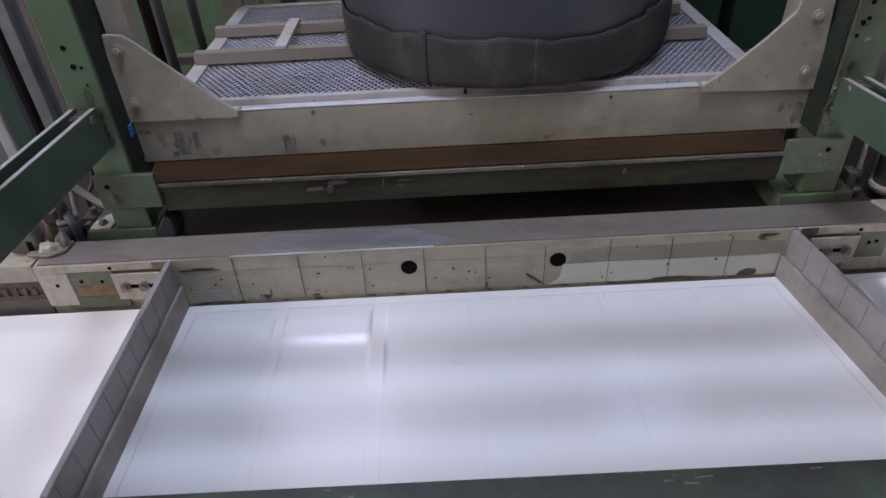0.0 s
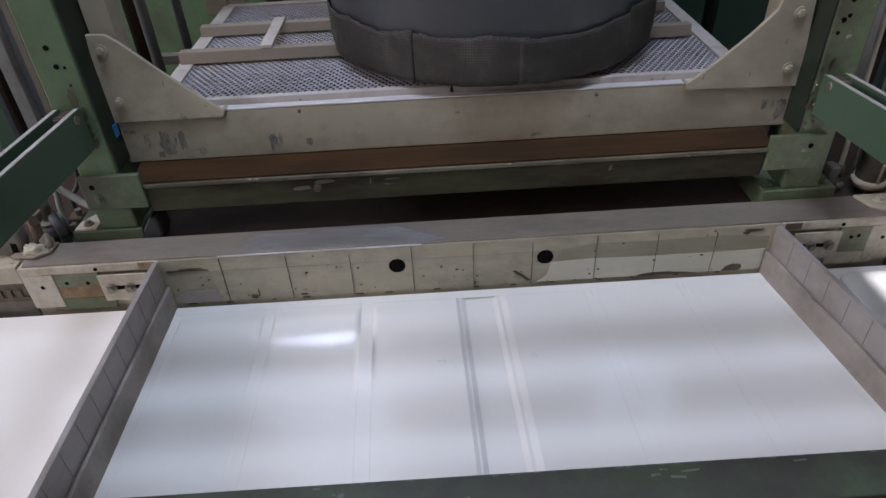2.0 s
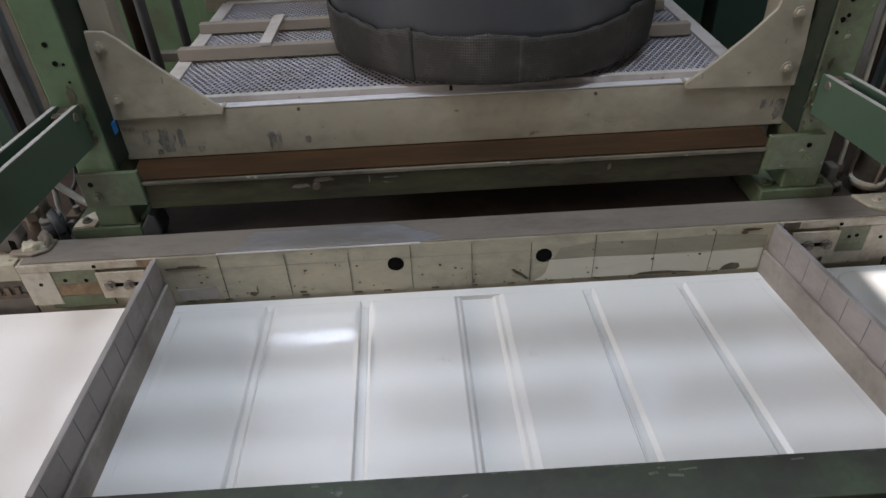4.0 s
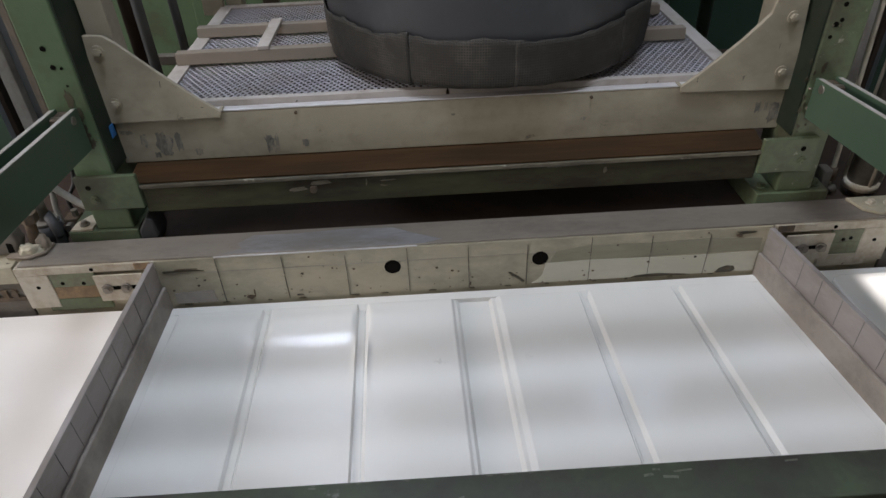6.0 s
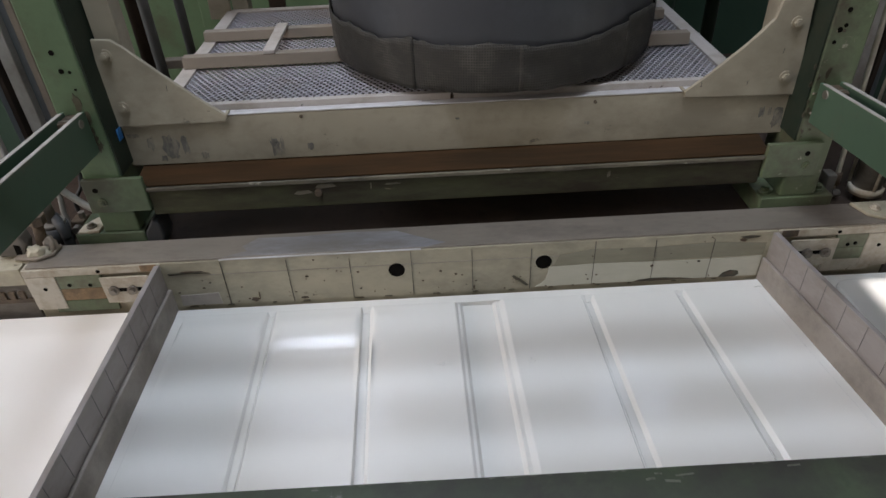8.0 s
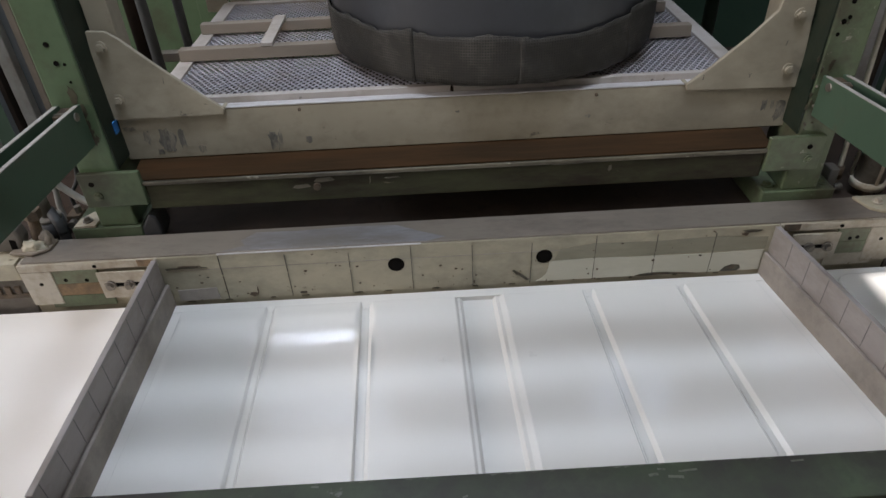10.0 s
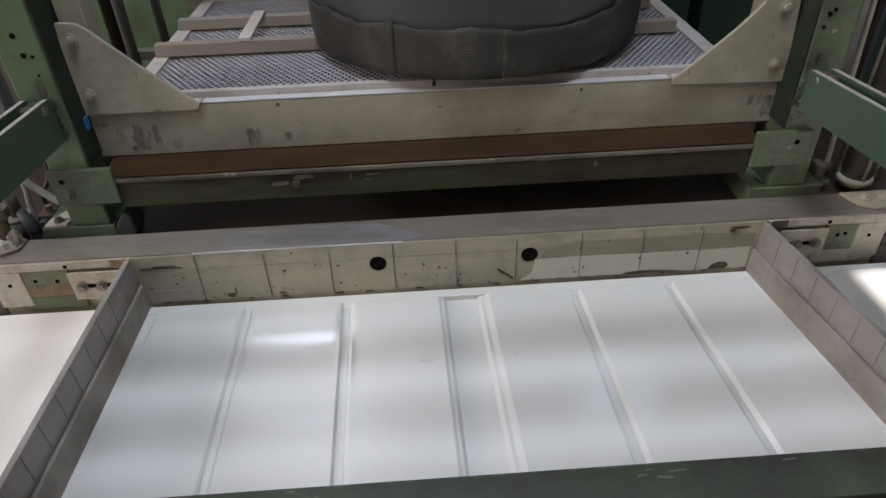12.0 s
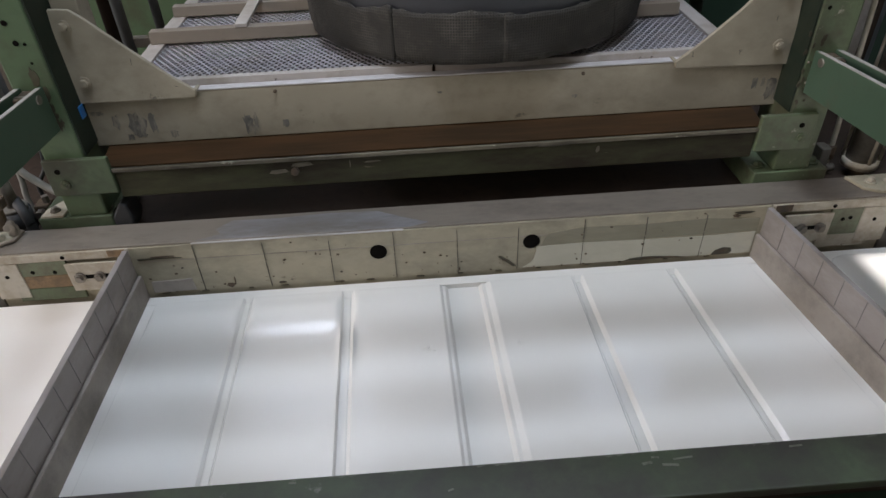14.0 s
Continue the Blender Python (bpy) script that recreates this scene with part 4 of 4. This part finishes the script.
def strands(bm, ux, uy):
    """Flat strands along (ux, uy), clipped to the tray's opening."""
    u = Vector((ux, uy)).normalized()
    nrm = Vector((-u.y, u.x))
    cs = [Vector((x, y)).dot(nrm) for x in (mx0, mx1) for y in (my0, my1)]
    c = min(cs) + pitch * 0.5
    while c < max(cs):
        ts = []
        p = nrm * c
        for k, lo_, hi_ in ((0, mx0, mx1), (1, my0, my1)):
            a, b = sorted(((lo_ - p[k]) / u[k], (hi_ - p[k]) / u[k]))
            ts.append((a, b))
        a, b = max(t[0] for t in ts), min(t[1] for t in ts)
        if b - a > 0.004:
            q = [p + u * a - nrm * w, p + u * b - nrm * w, p + u * b + nrm * w, p + u * a + nrm * w]
            h = 0.0 if ux > 0 else 0.0002
            vs = [bm.verts.new((v.x, v.y, TZ - 0.002 + h)) for v in q] + [bm.verts.new((v.x, v.y, TZ + h)) for v in q]
            for f in ((4, 5, 6, 7), (0, 1, 5, 4), (1, 2, 6, 5), (2, 3, 7, 6), (3, 0, 4, 7), (3, 2, 1, 0)):
                bm.faces.new([vs[i] for i in f])
        c += pitch


strands(bm, 0.72, 1.0)
strands(bm, -0.72, 1.0)
tagged(part("expanded_metal", bm, MESH, tray), kind="stuff")
for y, h in ((0.298, 0.020), (0.445, 0.018)):
    bm = B()
    prism(bm, [(y, TZ + 0.0045), (y + 0.022, TZ + 0.0045), (y + 0.022, TZ + 0.0045 + h), (y + 0.003, TZ + 0.0045 + h)], X0 + 0.004, X1 - 0.038, "x", 0.001)
    part("cross_bar", bm, BAR_TAN, tray, "tan painted cross bar")
part("link_bar", box(B(), -0.243, -0.222, 0.300, 0.460, TZ + 0.0045 + 0.0202, TZ + 0.031, 0.001), TRAY, tray, "white flat link bar")
part("tray_post", box(B(), X0 + 0.01, X0 + 0.045, Y1 + 0.001, Y1 + 0.04, TZ - 0.03, 0.75, 0.002), CREAM, tray)
part("tray_post", box(B(), X1 - 0.045, X1 - 0.01, Y1 + 0.001, Y1 + 0.04, TZ - 0.03, 0.75, 0.002), CREAM, tray)
part("tray_bracket", prism(B(), [(-0.432, 0.283), (-0.402, 0.281), (-0.384, 0.300), (-0.384, 0.40), (-0.428, 0.40)], Y1 - 0.012, Y1 + 0.0005, "y", 0.002), CREAM, tray)

# ---------------------------------------------------------------- drum on the tray
DC, DR, DZ = Vector((0.167, 0.378, 0)), 0.285, TZ + 0.0245
drum = thing("plastic_drum", (DC.x, DC.y, DZ), "large dark grey plastic drum on the mesh tray", "drum")
bm = B()
prof = [(0.0, DZ + 0.004), (DR - 0.03, DZ + 0.004), (DR - 0.006, DZ + 0.010), (DR, DZ + 0.03), (DR, DZ + 0.45), (DR - 0.012, DZ + 0.465), (DR, DZ + 0.48), (DR, DZ + 0.86), (DR - 0.03, DZ + 0.89), (0.0, DZ + 0.892)]
seg = 72
rings = []
for r, z in prof:
    rings.append([bm.verts.new((DC.x, DC.y, z))] if r == 0 else [bm.verts.new((DC.x + r * math.cos(6.283185 * k / seg), DC.y + r * math.sin(6.283185 * k / seg), z)) for k in range(seg)])
for a, b in zip(rings, rings[1:]):
    for k in range(seg):
        k2 = (k + 1) % seg
        vs = [a[0], b[k2], b[k]] if len(a) == 1 else ([a[k], a[k2], b[0]] if len(b) == 1 else [a[k], a[k2], b[k2], b[k]])
        bm.faces.new(vs).smooth = True
part("drum_body", bm, DRUM, drum)


def skirt_piece(a0, a1, r, lift):
    """A curved length of wire cloth round the drum's foot, from angle a0 to a1, with an uneven hem and loose folds."""
    bm, n, rows = B(), max(8, int((a1 - a0) / 1.5)), 9
    cols = []
    for i in range(n + 1):
        a = radians(a0 + (a1 - a0) * i / n)
        ragged = 0.004 * noise.noise((a * 30, r * 40, 3.0))
        top = DZ + 0.064 + lift + 0.012 * noise.noise((a * 3, r * 40, lift * 90)) + ragged
        foot = DZ - 0.007 + 0.0025 * noise.noise((a * 9, 4.0, r * 20))
        col = []
        for rr in (r, r + 0.0018):
            for j in range(rows):
                u = j / (rows - 1)
                fold = 0.0024 * noise.noise((a * 7, u * 2.2, lift * 50)) * (1.1 - u) + 0.0012 * noise.noise((a * 24, u * 5, 9.0))
                rw = rr + fold - 0.010 * max(0.0, 0.25 - u)
                col.append(bm.verts.new((DC.x + rw * math.cos(a), DC.y + rw * math.sin(a), foot + (top - foot) * u)))
        cols.append(col)
    ring = list(range(rows)) + list(range(2 * rows - 1, rows - 1, -1))
    for p, q in zip(cols, cols[1:]):
        for i, j in zip(ring, ring[1:] + ring[:1]):
            bm.faces.new((p[i], q[i], q[j], p[j])).smooth = True
    bm.faces.new([cols[0][i] for i in ring])
    bm.faces.new([cols[-1][i] for i in reversed(ring)])
    return bm


for a0, a1, dr, lift in ((175, 241, 0.0036, 0.006), (238, 276, 0.0028, 0.002), (273, 315, 0.0033, 0.001), (312, 372, 0.0040, 0.012), (368, 540, 0.0036, 0.006)):
    part("mesh_skirt", skirt_piece(a0, a1, DR + dr, lift), SKIRT, drum, "dark woven wire skirt")
for a in (172, 8):
    c = Vector((DC.x + (DR + 0.009) * math.cos(radians(a)), DC.y + (DR + 0.009) * math.sin(radians(a)), 0))
    bm = B()
    box(bm, -0.008, 0.008, -0.02, 0.02, DZ + 0.085, DZ + 0.30, 0.003, Matrix.Translation(c) @ pose(0, 0, 0, 0, 0, a))
    part("handle", bm, RUBBER, drum, "black moulded side grip")

# ---------------------------------------------------------------- behind the tray
cab = thing("green_cabinet", (-0.62, 1.2, FLOOR_Z), "tall green enamelled sheet-metal cabinet", "cabinet")
part("cabinet_body", box(B(), -1.05, -0.22, 1.12, 1.6, FLOOR_Z, 0.84, 0.004), GREEN, cab)
part("door", box(B(), -0.60, -0.455, 1.105, 1.119, -0.5, 0.80, 0.003), GREEN, cab)
part("door", box(B(), -0.452, -0.225, 1.105, 1.119, -0.5, 0.80, 0.003), GREEN, cab)
cab = thing("green_cabinet", (0.75, 1.0, FLOOR_Z), "deep green enamelled machine housing", "cabinet")
part("cabinet_body", box(B(), 0.30, 1.15, 1.02, 1.5, FLOOR_Z, 0.84, 0.004), GREEN_DARK, cab)
for x in (0.66, 0.715):
    part("corner_pipe", cyl(B(), (x, 0.985, -0.3), (x, 0.985, 0.84), 0.022, 16), GREEN_DARK, cab)
part("trim_rail", box(B(), 0.45, 0.86, 0.985, 1.018, 0.05, 0.075, 0.002), GREY_LIGHT, cab)
rb = thing("rear_beam", (0.1, 0.82, 0.2), "grimy cream rear beam behind the tray", "beam")
part("beam", box(B(), -0.36, 0.52, 0.80, 0.86, 0.30, 0.46, 0.003), CREAM, rb)
part("plate", box(B(), -0.10, 0.02, 0.795, 0.7995, 0.31, 0.42, 0.001), GREEN_WORN, rb)
part("cable", hose(B(), [(0.0, 0.792, 0.46), (-0.015, 0.785, 0.40), (0.015, 0.782, 0.375), (0.04, 0.785, 0.40), (0.045, 0.79, 0.46)], 0.003), HOSE, rb)
part("leg", box(B(), -0.34, -0.30, 0.845, 0.858, 0.0755, 0.2995), DEEP, rb)
part("leg", box(B(), 0.46, 0.50, 0.845, 0.858, 0.0755, 0.2995), DEEP, rb)
for x, y, r, m_ in ((-0.475, 0.42, 0.010, GREY_PANEL), (-0.520, 0.48, 0.014, DEEP), (-0.445, 0.52, 0.009, GREY_PANEL), (-0.555, 0.60, 0.016, GREY_PANEL), (0.66, 0.56, 0.014, GREEN_DARK)):
    solid("guide_rod", cyl(B(), (x, y, 0.0755), (x, y, 1.6), r, 16), m_, "dull steel vertical guide rod behind column", "guide rod", "guide rods", base=(x, y, 0.0755))
lb = thing("low_rail", (-0.6, 0.62, 0.2), "pale low rail on two posts beside the tray", "rail")
part("rail", box(B(), -0.70, -0.40, 0.60, 0.625, 0.195, 0.215, 0.002), BAR_TAN, lb)
for x in (-0.69, -0.42):
    part("post", box(B(), x, x + 0.018, 0.604, 0.622, 0.0755, 0.1948), DEEP, lb)

# added screen, its height set to keep roof light off the tray
solid("rear_light_block", box(B(), -1.8, 2.0, 1.64, 1.70, FLOOR_Z, 1.88, 0.004), GREEN_DARK, "deep green screen added behind the machine to block roof light", "machine screen", base=(0.1, 1.67, FLOOR_Z))

# screens at both sides
for sgn, xs_ in ((-1, (-0.64, -0.80, -1.05, -1.30)), (1, (0.81, 0.97, 1.20, 1.45))):
    t = thing("side_screen", (xs_[1], 0.5, FLOOR_Z), "grey sheet-metal side screen with pale edge strips", "machine screen", "side screens")
    ys_ = (0.40, 0.34, 0.28, 0.22)
    for i in range(3):
        a, b = sorted((xs_[i], xs_[i + 1]))
        part("panel", box(B(), a + 0.002, b - 0.002, ys_[i], ys_[i] + 0.012, FLOOR_Z, 0.55, 0.001), GREY_PANEL, t)
    for x, w_, m_ in ((xs_[0] + (xs_[1] - xs_[0]) * 0.35, 0.007, BAR_TAN), (xs_[0] + (xs_[1] - xs_[0]) * 0.62, 0.012, GREY_LIGHT), (xs_[0] + (xs_[1] - xs_[0]) * 0.80, 0.005, DEEP)):
        part("upright_strip", box(B(), x - w_, x + w_, ys_[0] - 0.022, ys_[0] - 0.0005, FLOOR_Z, 0.55, 0.002), m_, t)
    for i in range(3):
        part("edge_strip", box(B(), xs_[i] - 0.012, xs_[i] + 0.012, ys_[i] - 0.016, ys_[i] - 0.001, FLOOR_Z, 0.555, 0.003), GREY_LIGHT if i else GREY_PANEL, t)

# hydraulic cylinder and fittings beside the right foot
hc = thing("hydraulic_cylinder", (0.772, 0.10, BAR_Z), "grey hydraulic cylinder on a flanged base", "cylinder", "cylinders beside the feet")
CX, CY = 0.797, 0.105
part("barrel", cyl(B(), (CX, CY, 0.106), (CX, CY, 0.62), 0.0235, 28), GREY_DIRTY, hc)
part("flange", cyl(B(), (CX, CY, 0.093), (CX, CY, 0.1058), 0.028, 28), PALE, hc, "pale round cylinder flange")
part("neck", cyl(B(), (CX, CY, 0.0757), (CX, CY, 0.0928), 0.014, 20), RUST, hc)
for dx, dy in ((-0.002, -0.0255), (0.0245, -0.012), (-0.024, 0.014)):
    part("tie_rod", cyl(B(), (CX + dx, CY + dy, 0.106), (CX + dx, CY + dy, 0.60), 0.0028, 10), PALE, hc)
bp = part("base_plate", prism(B(), [(0.753, 0.020), (0.775, 0.006), (0.86, 0.006), (0.86, 0.056), (0.742, 0.056)], BAR_Z + 0.0005, BAR_Z + 0.006, "z", 0.0012), CREAM_BAR, hc)
bolt(bp, 0.772, 0.034, BAR_Z + 0.006, 0.006, (0, 0, 1), PALE)
bolt(bp, 0.800, 0.030, BAR_Z + 0.006, 0.006, (0, 0, 1), PALE)
part("thin_pipe", hose(B(), [(0.733, 0.12, 0.42), (0.741, 0.12, 0.26), (0.746, 0.12, 0.18), (0.749, 0.12, 0.125), (0.7495, 0.12, 0.0757)], 0.0042), PALE, hc, "pale thin air pipe")
part("fitting", cyl(B(), (0.7485, 0.119, 0.102), (0.7475, 0.119, 0.125), 0.0085, 8), RUST, hc)
part("fitting", cyl(B(), (0.742, 0.110, 0.088), (0.756, 0.110, 0.088), 0.007, 8), GREY_DIRTY, hc)
part("fitting", box(B(), 0.722, 0.738, 0.10, 0.125, 0.0757, 0.13, 0.003), GREY_DIRTY, hc)

hc = thing("hydraulic_cylinder", (-0.585, 0.10, BAR_Z), "dark greasy hydraulic cylinder with clamp bracket", "cylinder", "cylinders beside the feet")
part("neck", cyl(B(), (-0.607, 0.105, 0.0757), (-0.607, 0.105, 0.112), 0.022, 24), RUBBER, hc)
part("collar", cyl(B(), (-0.607, 0.105, 0.1122), (-0.607, 0.105, 0.119), 0.0195, 24), GREY_DIRTY, hc)
part("rod", cyl(B(), (-0.607, 0.105, 0.1192), (-0.607, 0.105, 0.185), 0.010, 20), GREY_DIRTY, hc)
part("elbow", hose(B(), [(-0.583, 0.088, 0.0757), (-0.583, 0.088, 0.104), (-0.590, 0.094, 0.118), (-0.604, 0.110, 0.126)], 0.0085, 12), RUBBER, hc, "black rubber elbow")
part("bracket", prism(B(), [(-0.668, 0.0975), (-0.626, 0.0975), (-0.618, 0.118), (-0.622, 0.140), (-0.640, 0.136), (-0.668, 0.124)], 0.032, 0.060, "y", 0.004), RACK, hc, "greasy square bracket")
# black plate for the opening, its dark depth only coloured
part("bracket_window", prism(B(), [(-0.638, 0.103), (-0.628, 0.104), (-0.627, 0.120), (-0.636, 0.122)], 0.0312, 0.033, "y"), BLACK, hc)


def lump(cx, cy, z0, rx, ry, h, seed_):
    """An uneven heap with a flat foot."""
    bm = B()
    bmesh.ops.create_icosphere(bm, subdivisions=4, radius=1.0)
    for v in bm.verts:
        k = 1 + 0.30 * noise.noise(v.co * 1.7 + Vector((seed_, 0, 0))) + 0.16 * noise.noise(v.co * 5 + Vector((0, seed_, 0)))
        v.co = Vector((cx + v.co.x * rx * k, cy + v.co.y * ry * k, z0 + max(v.co.z, -0.02) * h * k))
    for f in bm.faces:
        f.smooth = True
    return bm


part("clamp_shoe", prism(B(), [(-0.640, 0.022), (-0.600, 0.016), (-0.578, 0.030), (-0.576, 0.058), (-0.630, 0.060)], BAR_Z + 0.0005, BAR_Z + 0.006, "z", 0.002), BAR_TAN, hc)
part("grease_lump", lump(-0.604, 0.036, BAR_Z + 0.006, 0.020, 0.013, 0.012, 2.0), CREAM_BAR, hc, "caked pale grease")
part("grease_lump", lump(-0.588, 0.047, BAR_Z + 0.006, 0.011, 0.010, 0.024, 5.0), BAR_TAN, hc, "caked pale grease")
part("clamp_screw", cyl(B(), (-0.600, 0.047, BAR_Z + 0.006), (-0.594, 0.050, 0.162), 0.0095, 12, 0.008), RUST, hc, "rusty clamp screw")
part("clamp_head", cyl(B(), (-0.594, 0.050, 0.150), (-0.593, 0.050, 0.166), 0.014, 6), RUST, hc)
for i, pts in enumerate(([(-0.63, 0.17, 0.185), (-0.605, 0.16, 0.149), (-0.591, 0.16, 0.132), (-0.568, 0.155, 0.1145), (-0.548, 0.15, 0.106), (-0.543, 0.165, 0.0757)],
                         [(-0.612, 0.165, 0.17), (-0.612, 0.16, 0.133), (-0.6155, 0.158, 0.105), (-0.614, 0.155, 0.0757)],
                         [(-0.58, 0.20, 0.19), (-0.585, 0.19, 0.14), (-0.602, 0.18, 0.11), (-0.60, 0.18, 0.0757)])):
    solid("air_hose", hose(B(), pts, 0.0062 - 0.0012 * i), HOSE if i < 2 else RUBBER, "pale rubber air hose beside the column foot" if i < 2 else "black rubber air hose beside the column foot", "hose", "air hoses", base=pts[-1])
vb = thing("valve_block", (-0.575, 0.13, BAR_Z), "small greasy valve block with fittings", "valve")
part("block", box(B(), -0.590, -0.566, 0.122, 0.148, 0.0757, 0.104, 0.002), RUST, vb)
part("fitting", cyl(B(), (-0.578, 0.122, 0.092), (-0.578, 0.110, 0.092), 0.008, 6), CHROME, vb)
part("fitting", cyl(B(), (-0.572, 0.135, 0.104), (-0.572, 0.135, 0.116), 0.006, 6), CHROME, vb)
wp = thing("packing_plate", (-0.53, 0.09, 0.1135), "small white packing plate bolted on the column foot", "plate")
part("plate", prism(B(), [(-0.549, 0.067), (-0.514, 0.067), (-0.514, 0.069), (-0.512, 0.112), (-0.532, 0.112), (-0.547, 0.090)], 0.1133, 0.1175, "z", 0.001), PALE, wp)
bolt(wp, -0.531, 0.082, 0.1175, 0.0055, (0, 0, 1), CHROME)


# ---------------------------------------------------------------- what moves
BILLOW = [(0, 0.55), (0.4, 0.35), (0.8, 0.62), (1.2, 0.8), (1.6, 0.75), (1.75, 0.5), (1.95, 0.15), (2.2, 0.05), (2.5, 0.0), (14, 0.0)]


def motions():
    walk(sheet, [(t, pose(0.09, Y_FAR, 0.0, -a)) for t, a in BILLOW])
    for ob, t0, t1, how, v in MOVERS:
        if how == "drop":
            home = ob.location.copy()
            rows = [(t, Matrix.Translation(home - Vector((0, 0, v * k)))) for t, k in ((0, 0), (t0, 0), ((t0 + t1) / 2, 0.55), (t1, 1), (14, 1))]
        elif how == "tip":
            at, ang = v
            rows = [(t, Matrix.Translation(at) @ pose(0, 0, 0, ang * k)) for t, k in ((0, 0), (t0, 0), ((t0 + t1) / 2, 0.55), (t1, 1), (14, 1))]
        else:
            at, turn_z, ang, down = v
            rows = [(t, Matrix.Translation(at - Vector((0, 0, down * k))) @ pose(0, 0, 0, 0, 0, turn_z) @ pose(0, 0, 0, 0, ang * k, 0)) for t, k in ((0, 0), (t0, 0), ((t0 + t1) / 2, 0.55), (t1, 1), (14, 1))]
        walk(ob, rows)


motions()
